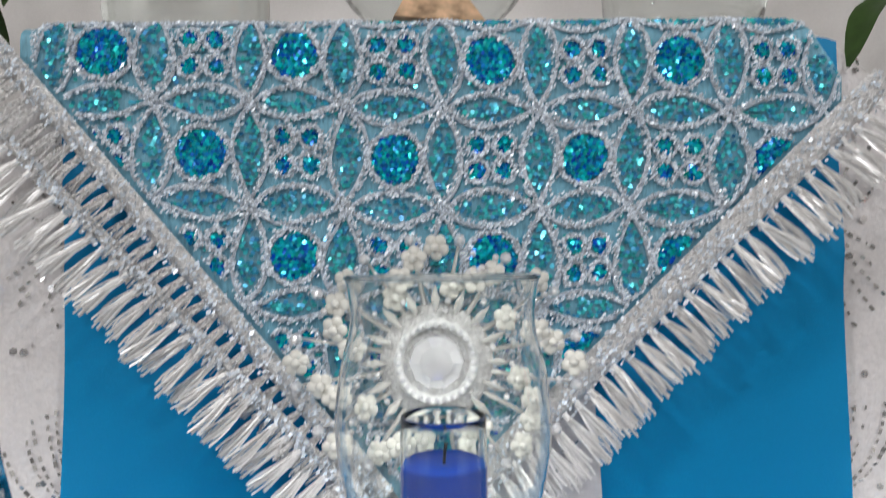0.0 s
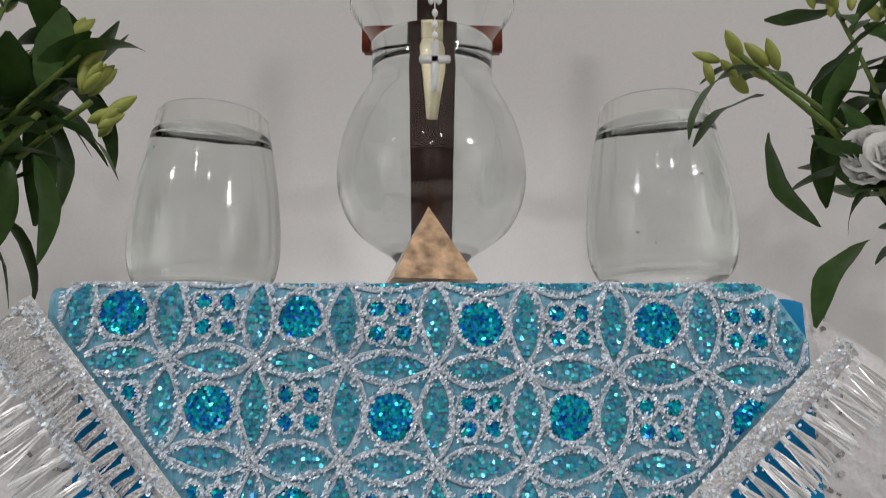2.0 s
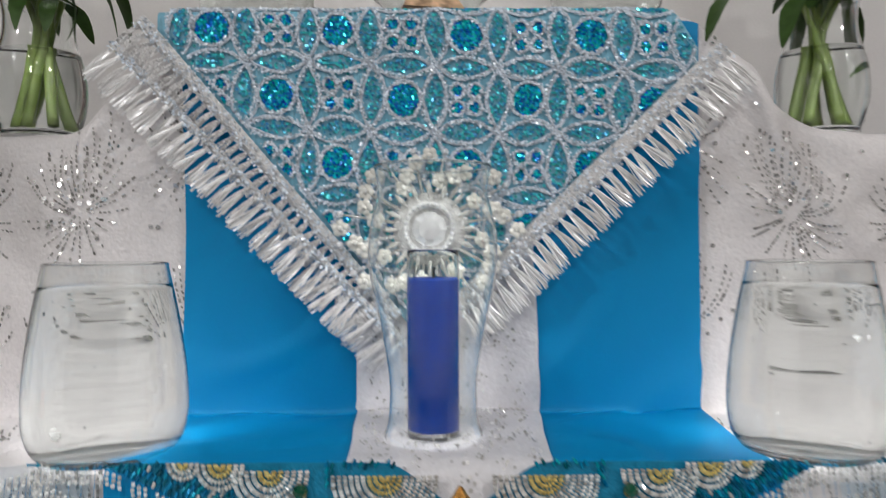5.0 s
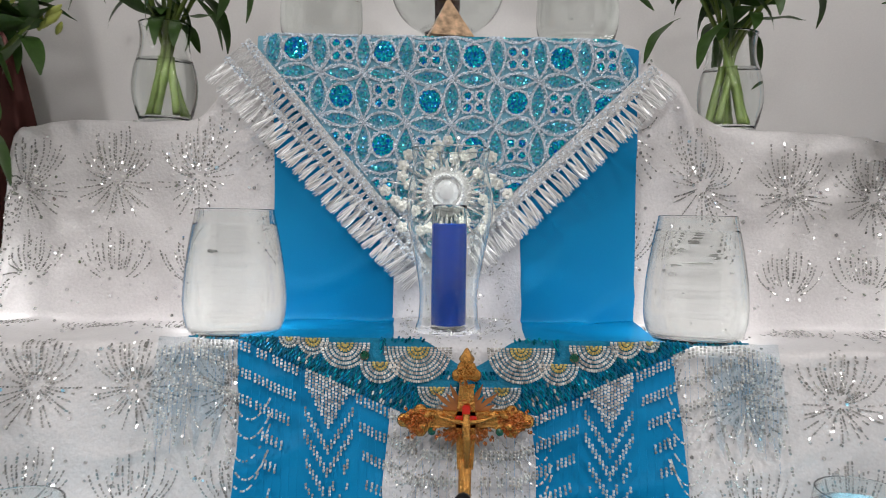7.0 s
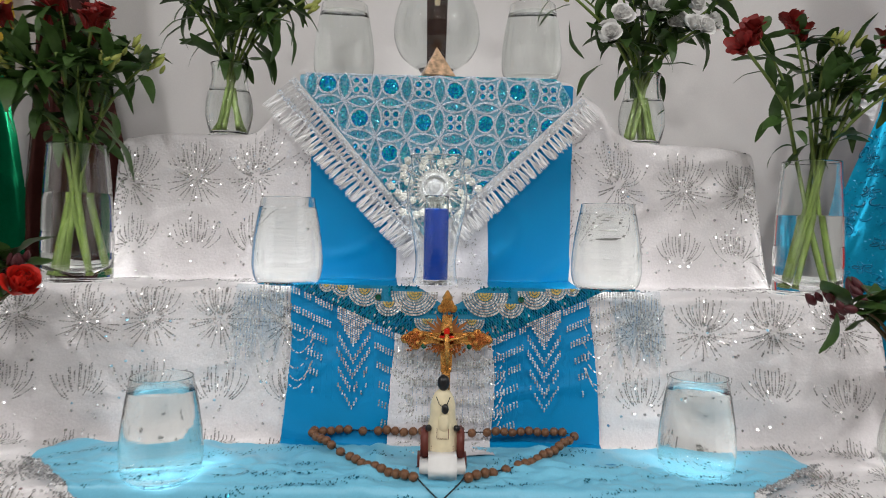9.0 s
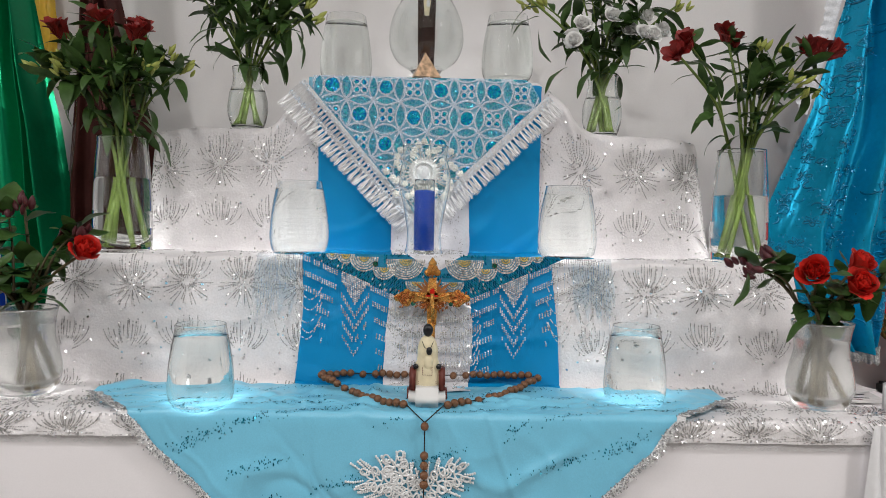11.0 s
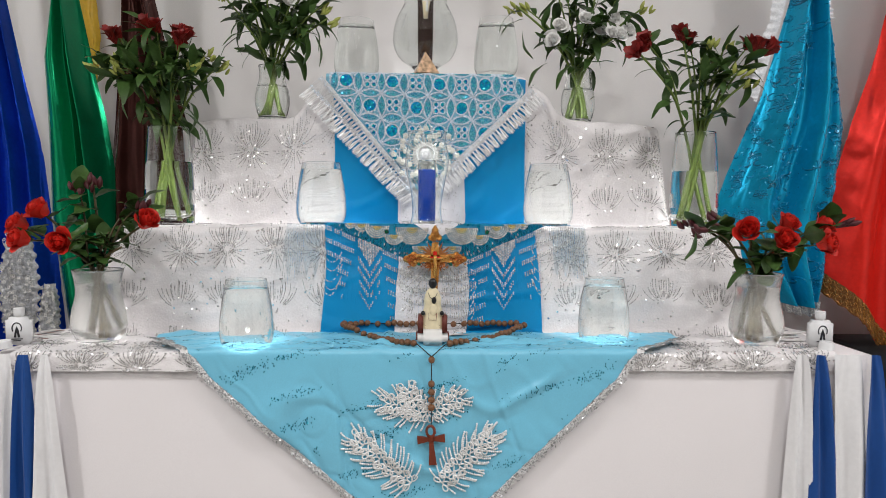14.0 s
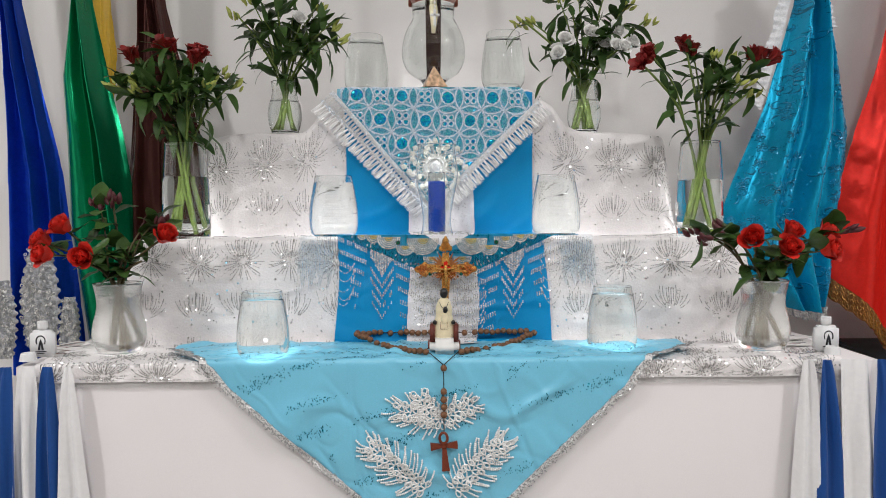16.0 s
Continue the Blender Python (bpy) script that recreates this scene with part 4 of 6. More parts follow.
def edge(a, b, out, offset, width, spacing, kinds, y, start=0.0, end=1.0, fan=0.0, name="braid"):
    """A braid along the scarf's edge from a to b with tassels pointing outwards."""
    A, B, N = Vector(a), Vector(b), Vector(out).normalized()
    A, B = A + N * offset[0], B + N * offset[1]
    L = (B - A).length
    n = 60
    v = []
    for i in range(n):
        t = start + (end - start) * i / (n - 1)
        for j in range(5):
            p = A + (B - A) * t + N * (width * j / 4)
            v.append((p.x, y - 0.0028 * math.sin(math.pi * j / 4) - 0.0006 * rng.random(), p.y))
    braid = part(name, (v, grid_faces(n, 5), M_SILVER_BRAID), scarf, "glittering silver braid")
    gp, gn = [], []
    for k in range(int(L * (end - start) / 0.0004)):
        p = A + (B - A) * rng.uniform(start, end) + N * (width * rng.uniform(-0.1, 1.15))
        gp.append((p.x, y - 0.0035 - rng.random() * 0.001, p.y))
        gn.append((0, -1, 0.3))
    tagged(part("glitter", (*flakes(gp, gn, 0.0009, 1.0, rng, 4, 0.4, 1.5), M_GLITTER, False), scarf), "silver thread glitter", kind="stuff")
    if not kinds:
        return
    k = int(L * (end - start) / spacing)
    base = math.degrees(math.atan2(N.x, -N.y))
    for i in range(k):
        t = start + (end - start) * (i + 0.5) / k
        p = A + (B - A) * t + N * (width * 0.9)
        ang = base + rng.uniform(-7, 7) + fan * (t - 0.5)
        part("tassel", rng.choice(kinds), braid, place=pose(p.x, y - 0.001 - 0.0015 * (i % 2), p.y, rng.uniform(-5, 3), -ang, rng.uniform(-15, 15)))


edge((-0.214, 1.250), (-0.020, 1.022), (-0.76, -0.65), (0.0, 0.0), 0.010, 0.0078, SHORT, LY - 0.004)
edge((-0.200, 1.236), (-0.006, 1.008), (-0.76, -0.65), (0.030, 0.012), 0.006, 0.0084, TASSELS, LY - 0.007, -0.06, 1.0, name="outer_braid")
edge((0.222, 1.228), (0.016, 1.030), (0.69, -0.72), (0.0, 0.0), 0.014, 0.0084, TASSELS, LY - 0.005, fan=-10)

# ---- brooch ----
brooch = thing("sunburst_brooch", "large sunburst brooch with rhinestones and white enamel flowers", "brooch", pose(0.002, 0.338, 1.086))


def disc(r, thick, n=24):
    return lathe([(0, 0), (r, 0), (r, thick * 0.6), (r * 0.92, thick), (0, thick)], n)


TILT90 = pose(0, 0, 0, 90, 0, 0)
rb = random.Random(9)
part("backing", (*moved(disc(0.028, 0.003), TILT90), M_SILVER_BRAID), brooch)
part("rim", (*moved(lathe(smooth_profile([(0.0195, 0.002), (0.0205, 0.007), (0.0185, 0.009), (0.0165, 0.006), (0.0160, 0.002)], 3), 40), TILT90), M_PEARL), brooch, "raised beaded rim")
part("crystal", (*moved(lathe([(0.0135, 0.002), (0.0128, 0.006), (0.008, 0.0095), (0.0, 0.0105)], 10), TILT90), M_CRYSTAL, False), brooch, "large round clear crystal")
STUD = mesh("rhinestone", *moved(lathe([(0.0016, 0), (0.0015, 0.0012), (0.0008, 0.0022), (0, 0.0024)], 8), TILT90), M_CRYSTAL, False)
for k in range(90):
    a, r = rb.uniform(0, 6.283), 0.022 + 0.038 * math.sqrt(rb.random())
    part("rhinestone", STUD, brooch, place=pose(r * 1.05 * math.cos(a), -0.003 - 0.004 * rb.random(), r * 0.95 * math.sin(a), rb.uniform(-30, 30), 0, rb.uniform(-30, 30)))
for k in range(28):
    a = 2 * math.pi * k / 28
    part("rhinestone", STUD, brooch, place=pose(0.0182 * math.cos(a), -0.0075, 0.0182 * math.sin(a)))
flower = []
for k in range(5):
    a = 2 * math.pi * k / 5
    flower.append(moved(ball(0.0031, 8, 6, (1, 0.45, 1)), pose(0.0035 * math.cos(a), -0.002, 0.0035 * math.sin(a))))
flower.append(moved(ball(0.0022, 8, 6), pose(0, -0.0045, 0)))
FLOWER = mesh("enamel_flower", *joined(flower), M_ENAMEL)
LEAFY = mesh("silver_petal", *joined([tube([(0, 0, 0.0), (0, -0.002, 0.006), (0, -0.001, 0.013)], [0.0009, 0.0032, 0.0004], 6, flat=0.5)]), M_BEAD_SILVER)
GEM = mesh("tip_crystal", *moved(lathe([(0.0030, 0), (0.0028, 0.002), (0.0014, 0.004), (0, 0.0044)], 8), TILT90), M_CRYSTAL, False)
for k in range(16):
    a = 2 * math.pi * (k + 0.5) / 16
    r = 0.050 if k % 2 == 0 else 0.037
    ex = 1.12 if abs(math.cos(a)) > 0.7 else 1.0
    part("ray", (*tube([(0.024 * math.cos(a), -0.001, 0.024 * math.sin(a)), (0.062 * ex * math.cos(a), 0.001, 0.060 * math.sin(a))], [0.0016, 0.0008], 6), M_BEAD_SILVER), brooch)
    part("enamel_flower", FLOWER, brooch, place=pose(r * ex * math.cos(a), -0.004 - 0.002 * rb.random(), r * math.sin(a), rb.uniform(-15, 15), rb.uniform(0, 360), rb.uniform(-15, 15)))
    part("enamel_flower", FLOWER, brooch, place=pose((0.096 - r) * ex * math.cos(a + 0.18), -0.005 - 0.003 * rb.random(), (0.092 - r) * math.sin(a + 0.18), rb.uniform(-20, 20), rb.uniform(0, 360), rb.uniform(-20, 20)))
    part("tip_crystal", GEM, brooch, place=pose(0.061 * ex * math.cos(a), -0.002, 0.059 * math.sin(a)))
    part("silver_petal", LEAFY, brooch, place=pose(0.024 * math.cos(a + 0.2), -0.005, 0.024 * math.sin(a + 0.2), 0, math.degrees(math.pi / 2 - a - 0.2), 0))
    part("rhinestone", STUD, brooch, place=pose(0.032 * math.cos(a + 0.2), -0.005, 0.032 * math.sin(a + 0.2)))

# ---- beaded collar ----
collar = thing("beaded_collar", "beaded turquoise collar with silver scallops and hanging fringe", "collar", pose(0, 0, 0))
MX = 0.0245


def collar_point(x, z, lift=0.0):
    y = R1F + (min(z, Z1 + 0.004) - TOP) * (R1T - R1F) / (Z1 - TOP) - 0.0105 - lift
    return Vector((x, y, z))


def bead(p, q, r, sides=5):
    """One bugle bead from p to q."""
    return tube([p, (Vector(p) + Vector(q)) / 2, q], [r * 0.8, r, r * 0.8], sides)


def top_z(d):
    return 0.945 - 0.026 * smoothstep(0.05, 0.0, d)


def band_z(d):
    return min(0.9435, 0.883 + 0.43 * (d - 0.074)) if d > 0.04 else 0.8684


teal, silver, gold, thread = [], [], [], []
rc = random.Random(12)
# the cloth under the beads
v = []
for i in range(81):
    x = MX - 0.262 + 0.524 * i / 80
    d = abs(x - MX)
    for j in range(9):
        z = band_z(d) + (top_z(d) - band_z(d)) * j / 8
        v.append(collar_point(x, z, 0.0004))
part("band", (v, grid_faces(81, 9), M_COLLAR), collar, "deep blue net band")
SCALLOPS = [(0.048, 0.937, 0.0320), (0.083, 0.923, 0.0190), (0.116, 0.940, 0.0235), (0.146, 0.944, 0.0150), (0.030, 0.901, 0.0180), (0.168, 0.945, 0.0100)]


def in_scallop(d, z):
    return any((d - a) ** 2 + (z - b) ** 2 < r * r and z < b + 0.006 for a, b, r in SCALLOPS)


def strand(side, d, z, count, lean=0.0, r=0.00128):
    """A short column of beads hanging from (d, z)."""
    for m in range(count):
        p = collar_point(MX + side * (d + lean * m * 0.0028 + rc.uniform(-0.0003, 0.0003)), z - 0.0030 * m, 0.0032 + rc.uniform(0, 0.0008))
        silver.append(bead(p, p + Vector((side * lean * 0.0021, 0, -0.0022)), r * rc.uniform(0.85, 1.1), 6))


def thread_at(side, d, z0, z1):
    thread.append(tube([collar_point(MX + side * d, z0, 0.0024), collar_point(MX + side * d, z1, 0.0028)], 0.00012, 3))


PITCH = 0.0236
for side in (-1, 1):
    d = 0.004
    while d < 0.258:
        lo, hi = band_z(d), top_z(d)
        z = lo
        while z < hi - 0.001:
            if not in_scallop(d, z + 0.002) and not (0.086 < d < 0.108 and z > 0.921) and (d > 0.03 or z < 0.915):
                x = MX + side * (d + rc.uniform(-0.0007, 0.0007))
                lean = rc.uniform(-0.0008, 0.0008)
                p = collar_point(x, z, 0.0014 + rc.uniform(0, 0.0008))
                q = collar_point(x - side * (0.0018 + lean), z + 0.0034, 0.0014)
                (silver if rc.random() < 0.06 else teal).append(bead(p, q, 0.0011, 6))
            z += 0.0040
        d += 0.0033
    for a, b, r in SCALLOPS:
        rows = max(3, int(r / 0.0034))
        for k in range(rows):
            r0, r1 = r * (k + 0.25) / rows, r * (k + 1) / rows
            n = max(5, int(math.pi * (r0 + r1) / 2 / 0.0021))
            for m in range(n + 1):
                t = math.pi + math.pi * m / n
                if b + r0 * math.sin(t) > 0.947:
                    continue
                p = collar_point(MX + side * (a + r0 * math.cos(t)), b + r0 * math.sin(t), 0.0030 + 0.001 * (rows - k) / rows)
                q = collar_point(MX + side * (a + r1 * math.cos(t)), b + r1 * math.sin(t), 0.0024)
                (gold if k < rows * 0.3 else silver).append(bead(p, p + (q - p) * 0.9, 0.0011, 6))
    gem = moved(lathe([(0.0048, 0), (0.0046, 0.002), (0.003, 0.0042), (0, 0.005)], 10), TILT90)
    part("green_gem", (*gem, M_GREENGEM, False), collar, "dark green faceted stone", Matrix.Translation(collar_point(MX + side * 0.0975, 0.9295, 0.004)))
    # solid wedge with chevrons under it
    for col in range(-7, 8):
        w = col * 0.0031
        z0 = band_z(0.129 + w) + 0.001
        end = 0.861 + 1.75 * abs(w)
        strand(side, 0.129 + w, z0, max(2, int((z0 - end) / 0.0030)), r=0.00150)
        thread_at(side, 0.129 + w, z0, end - 0.07 + 1.2 * abs(w))
        for low, high in ((0.012, 3), (0.032, 3), (0.053, 3), (0.074, 2)):
            z = 0.861 - low + 1.55 * abs(w)
            if z < end - 0.003 and rc.random() < 0.93 and abs(w) < 0.0236 - 0.1 * max(low - 0.03, 0):
                strand(side, 0.129 + w, z, high)
    # slanting rows of short bead columns on both sides of the wedge
    for d0, d1, rows, shrink0, shrink1 in ((0.156, 0.204, (0, 1, 2, 3, 4, 5), 0.005, 0.004), (0.048, 0.106, (0, 1, 2, 3, 4, 5), 0.0, 0.0034), (0.205, 0.258, (0, 1, 2), -0.002, 0.002), (0.012, 0.046, (1, 2, 3, 4), 0.0, 0.0)):
        for k in rows:
            d = d0 + shrink0 * k
            while d < d1 - shrink1 * k:
                z = (0.883 + 0.43 * (max(d, 0.045) - 0.074)) - 0.001 - PITCH * k
                if rc.random() < 0.95:
                    strand(side, d, min(z, 0.942) + rc.uniform(-0.0006, 0.0006), 3, 0.12 * (k > 2))
                d += 0.0037 + 0.0007 * (k > 2)
        d = d0
        while d < d1:
            z0 = min(0.9425, 0.883 + 0.43 * (max(d, 0.045) - 0.074))
            thread_at(side, d, z0, z0 - PITCH * (rows[-1] + 0.35))
            d += 0.0075
    # dense ends over the white cloth
    for col in range(9):
        d = 0.252 + 0.0042 * col
        z = 0.943 - 0.0012 * col
        low = 0.872 - 0.004 * col + 0.012 * math.sin(col * 2.2)
        thread_at(side, d, z, low)
        while z > low:
            strand(side, d + 0.10 * (0.944 - z), z, 3, 0.1)
            z -= rc.choice((0.0115, 0.0125, 0.019))
    nv = []
    for i in range(14):
        for j in range(12):
            d = 0.222 + 0.068 * i / 13
            z = 0.944 - (0.085 + 0.02 * math.sin(i * 1.9)) * j / 11
            nv.append(collar_point(MX + side * (d + 0.08 * (0.944 - z)), z, 0.0012 + 0.002 * math.sin(i * 1.4 + j * 0.3)))
    part("side_net", (nv, grid_faces(14, 12), M_NET_BLUE), collar, "pale blue sheer net")
    # swinging loops
    for c, top, w, h in [(0.203, 0.895, 0.020, 0.024), (0.203, 0.880, 0.021, 0.026), (0.203, 0.862, 0.021, 0.028), (0.203, 0.846, 0.020, 0.028), (0.204, 0.838, 0.019, 0.030),
                         (0.061, 0.850, 0.014, 0.018), (0.061, 0.836, 0.015, 0.020), (0.061, 0.822, 0.015, 0.022), (0.060, 0.808, 0.015, 0.024), (0.060, 0.794, 0.014, 0.024), (0.059, 0.780, 0.013, 0.022),
                         (0.244, 0.890, 0.014, 0.030), (0.246, 0.870, 0.014, 0.034), (0.248, 0.850, 0.012, 0.034)]:
        pl = None
        n = 27
        tilt = rc.uniform(-0.006, 0.006)
        for m in range(n):
            u = m / (n - 1) * 2 - 1
            p = collar_point(MX + side * (c + w * u), top - h * (1 - u * u) + tilt * u, 0.0042)
            if pl is not None and m % 4 and rc.random() < 0.9:
                silver.append(bead(pl, pl + (p - pl) * 0.85, 0.0011, 5))
            pl = p
    # fine rays of beads spreading from behind the crucifix
    for k in range(7):
        a = math.radians(-8 - 11 * k)
        for m in range(6, 22):
            if m % 5 == 4:
                continue
            r = 0.0045 * m
            p = collar_point(MX + side * r * math.cos(a) * 0.75, 0.888 + r * math.sin(a), 0.0036)
            if abs(p.x - MX) < 0.072 and p.z > TOP + 0.03:
                silver.append(bead(p, p + Vector((side * 0.0030 * math.cos(a), 0, 0.0030 * math.sin(a))), 0.0009, 5))
tagged(part("bugle_beads", (*joined(teal), M_BEAD_TEAL, False), collar), "rows of small teal beads", kind="stuff")
tagged(part("bugle_beads", (*joined(silver), M_BEAD_SILVER, False), collar), "small silver beads in scallops and strands", kind="stuff")
tagged(part("bugle_beads", (*joined(gold), M_BEAD_GOLD, False), collar), "small gold beads in the scallops", kind="stuff")
part("threads", (*joined(thread), M_SATIN), collar, "fine pale blue threads")

# ---- crucifix and statuette ----


def slab_xz(outline, y0, y1):
    n = len(outline)
    v = [(x, y0, z) for x, z in outline] + [(x, y1, z) for x, z in outline]
    return v, [tuple(range(n))[::-1], tuple(range(n, 2 * n))] + [(i, (i + 1) % n, n + (i + 1) % n, n + i) for i in range(n)]


crucifix = thing("gold_crucifix", "ornate gold and amber crucifix standing behind the statuette", "crucifix", pose(0.0205, 0.192, TOP + 0.012))
part("foot", (*lathe(smooth_profile([(0, 0), (0.016, 0), (0.016, 0.004), (0.008, 0.010), (0.005, 0.02)], 4), 20), M_GOLD), crucifix)
part("shaft", (*tube([(0, 0, 0.015), (0, 0, 0.105)], [0.005, 0.006], 10), M_GOLD), crucifix)
CZ = 0.142
part("upright", (*slab_xz([(-0.007, CZ - 0.045), (0.007, CZ - 0.045), (0.009, CZ), (0.006, CZ + 0.03), (-0.006, CZ + 0.03), (-0.009, CZ)], -0.003, 0.003), M_GOLD, False), crucifix)
part("crossbar", (*slab_xz([(-0.046, CZ - 0.014), (-0.02, CZ - 0.007), (0.0, CZ - 0.008), (0.02, CZ - 0.007), (0.046, CZ - 0.014), (0.044, CZ + 0.002), (0.042, CZ + 0.009), (0.015, CZ + 0.007), (-0.015, CZ + 0.007), (-0.042, CZ + 0.009), (-0.044, CZ + 0.002)], -0.003, 0.003), M_GOLD, False), crucifix)
for k in range(28):
    a = 2 * math.pi * k / 28
    r1 = (0.026, 0.034, 0.029, 0.037)[k % 4] * (1 if math.sin(a) > -0.2 else 0.8)
    dx, dz = math.cos(a), math.sin(a)
    w = 0.0022
    ray = slab_xz([(0.004 * dx - w * 0.5 * dz, CZ + 0.004 * dz + w * 0.5 * dx), (0.7 * r1 * dx - w * dz, CZ + 0.7 * r1 * dz + w * dx), (r1 * dx, CZ + r1 * dz), (0.7 * r1 * dx + w * dz, CZ + 0.7 * r1 * dz - w * dx),
                   (0.004 * dx + w * 0.5 * dz, CZ + 0.004 * dz - w * 0.5 * dx)], 0.0005 * (k % 2), 0.002 + 0.0005 * (k % 2))
    part("ray", (*ray, M_AMBER, False), crucifix, "brown amber glass ray")
rf = random.Random(77)
for ex, ez, sx, sz, m in ((-0.042, CZ - 0.003, 0.013, 0.013, 54), (0.042, CZ - 0.003, 0.013, 0.013, 54), (0, CZ + 0.043, 0.008, 0.012, 36), (-0.014, CZ - 0.014, 0.012, 0.006, 22), (0.014, CZ - 0.014, 0.012, 0.006, 22)):
    curl = []
    for k in range(m):
        cx, cz, rr = ex + rf.gauss(0, 0.5) * sx, ez + rf.gauss(0, 0.5) * sz, rf.uniform(0.0014, 0.0030)
        a0, sg = rf.uniform(0, 6), rf.choice((-1, 1))
        curl.append(tube([(cx + rr * (1 - 0.08 * q) * math.cos(a0 + sg * q * 0.6), -0.004 - 0.001 * rf.random(), cz + rr * (1 - 0.08 * q) * math.sin(a0 + sg * q * 0.6)) for q in range(10)], 0.00055, 5))
        curl.append(moved(ball(0.0011, 6, 5), pose(cx, -0.005, cz)))
    part("filigree", (*joined(curl), M_COPPER if ez < CZ + 0.02 else M_GOLD), crucifix, "fine copper-gold filigree")
for ex, ez, r in ((-0.045, CZ - 0.002, 0.0105), (0.045, CZ - 0.002, 0.0105), (0, CZ + 0.043, 0.0095)):
    trefoil = [moved(ball(r, 10, 7, (1, 0.4, 1)), pose(ex, 0, ez))]
    for a in (0, 120, 240):
        trefoil.append(moved(ball(r * 0.62, 8, 6, (1, 0.5, 1)), pose(ex + r * 0.9 * math.sin(math.radians(a + (0 if ez > CZ + 0.02 else 90 * (1 if ex > 0 else -1)))), -0.001, ez + r * 0.9 * math.cos(math.radians(a + (0 if ez > CZ + 0.02 else 90 * (1 if ex > 0 else -1)))))))
    tf = part("trefoil_end", (*joined(trefoil), M_GOLD), crucifix)
for k, ex in enumerate((-0.034, -0.024, 0.024, 0.034, -0.038, 0.038)):
    part("scroll", (*moved(ball(0.0042, 8, 6, (1.2, 0.7, 0.8)), pose(ex, -0.0035, CZ + (0.004 if k < 4 else -0.006), 0, 25 * (1 if ex > 0 else -1), 0)), M_GOLD), crucifix)
part("crown_finial", (*moved(lathe(smooth_profile([(0, 0), (0.004, 0), (0.007, 0.004), (0.004, 0.009), (0.0015, 0.013), (0, 0.014)], 3), 12), pose(0, 0, CZ + 0.049)), M_GOLD), crucifix)
part("red_centre", (*joined([box(-0.0095, 0.0095, -0.0062, -0.0032, CZ - 0.0035, CZ + 0.0035, 0.001), box(-0.0035, 0.0035, -0.0066, -0.0034, CZ - 0.008, CZ + 0.013, 0.001)]), M_REDGEM, False), crucifix, "red enamel cross")
fig = [tube([(0, -0.008, CZ + 0.006), (0, -0.009, CZ - 0.006), (0.001, -0.008, CZ - 0.02), (0.001, -0.006, CZ - 0.042)], [0.003, 0.0042, 0.0035, 0.0018], 8),
       tube([(-0.032, -0.005, CZ + 0.006), (-0.014, -0.007, CZ), (0, -0.008, CZ - 0.002), (0.014, -0.007, CZ), (0.032, -0.005, CZ + 0.006)], [0.001, 0.0018, 0.0024, 0.0018, 0.001], 7)]
part("plain_relief", (*joined(fig), M_GOLD), crucifix, "plain gold relief shape")
for ex in (-0.030, 0.030):
    part("green_stone", (*moved(lathe([(0.004, 0), (0.0035, 0.002), (0, 0.0035)], 9), pose(ex, -0.002, CZ - 0.011, 90)), M_GREENGEM, False), crucifix, "dark green stone")


def multi(name, pieces):
    mats, verts, faces, which = [], [], [], []
    for v, f, m in pieces:
        if m not in mats:
            mats.append(m)
        o = len(verts)
        verts += list(v)
        faces += [tuple(i + o for i in q) for q in f]
        which += [mats.index(m)] * len(f)
    me = bpy.data.meshes.new(name)
    me.from_pydata([tuple(v) for v in verts], [], faces)
    for m in mats:
        me.materials.append(m)
    me.polygons.foreach_set("material_index", which)
    me.polygons.foreach_set("use_smooth", [True] * len(faces))
    me.update()
    return me


robe = lathe(smooth_profile([(0.0180, 0.024), (0.0172, 0.050), (0.0135, 0.066), (0.0130, 0.082), (0.0095, 0.094), (0.0045, 0.100), (0, 0.101)], 4), 24)
robe = ([Vector((v[0], v[1] * 0.8, v[2])) for v in robe[0]], robe[1])
pieces = [(*box(-0.0235, 0.0235, -0.044, 0.006, 0.0, 0.028, 0.009), M_WHITESTONE), (*box(-0.026, 0.026, -0.008, 0.020, 0.0, 0.022, 0.003), M_REDBROWN), (*robe, M_CREAM),
          (*moved(ball(0.0078, 14, 10, (0.85, 0.9, 1.25)), pose(0, -0.003, 0.1085)), M_BLACK),
          (*box(-0.023, -0.015, -0.014, 0.016, 0.02, 0.052, 0.002), M_REDBROWN), (*box(0.015, 0.023, -0.014, 0.016, 0.02, 0.052, 0.002), M_REDBROWN),
          (*moved(ball(0.0035, 8, 6, (1, 1, 1.2)), pose(-0.015, -0.012, 0.056)), M_BLACK), (*moved(ball(0.0035, 8, 6, (1, 1, 1.2)), pose(0.0145, -0.012, 0.056)), M_BLACK),
          (*moved(ball(0.0050, 10, 8, (0.8, 0.8, 1.25)), pose(0.002, -0.0125, 0.079)), M_BLACK),
          (*moved(ball(0.0068, 10, 8, (0.95, 0.6, 1.7)), pose(0.001, -0.0115, 0.062)), M_CREAM),
          (*tube([(-0.0072, -0.006, 0.092), (-0.004, -0.0105, 0.084), (0, -0.0118, 0.081), (0.004, -0.0105, 0.084), (0.0072, -0.006, 0.092)], 0.0005, 5), M_BLACK),
          (*tube([(-0.006, -0.0145, 0.056), (-0.006, -0.0150, 0.044), (0.006, -0.0150, 0.044), (0.006, -0.0145, 0.056)], 0.0004, 5), M_REDBROWN)]
for k in range(3):
    pieces.append((*tube([(-0.012, -0.0105, 0.028 + 0.003 * k), (-0.006, -0.0128, 0.025 + 0.003 * k), (0, -0.0132, 0.027 + 0.003 * k), (0.006, -0.0128, 0.025 + 0.003 * k), (0.012, -0.0105, 0.028 + 0.003 * k)], 0.0004, 4), M_REDBROWN))
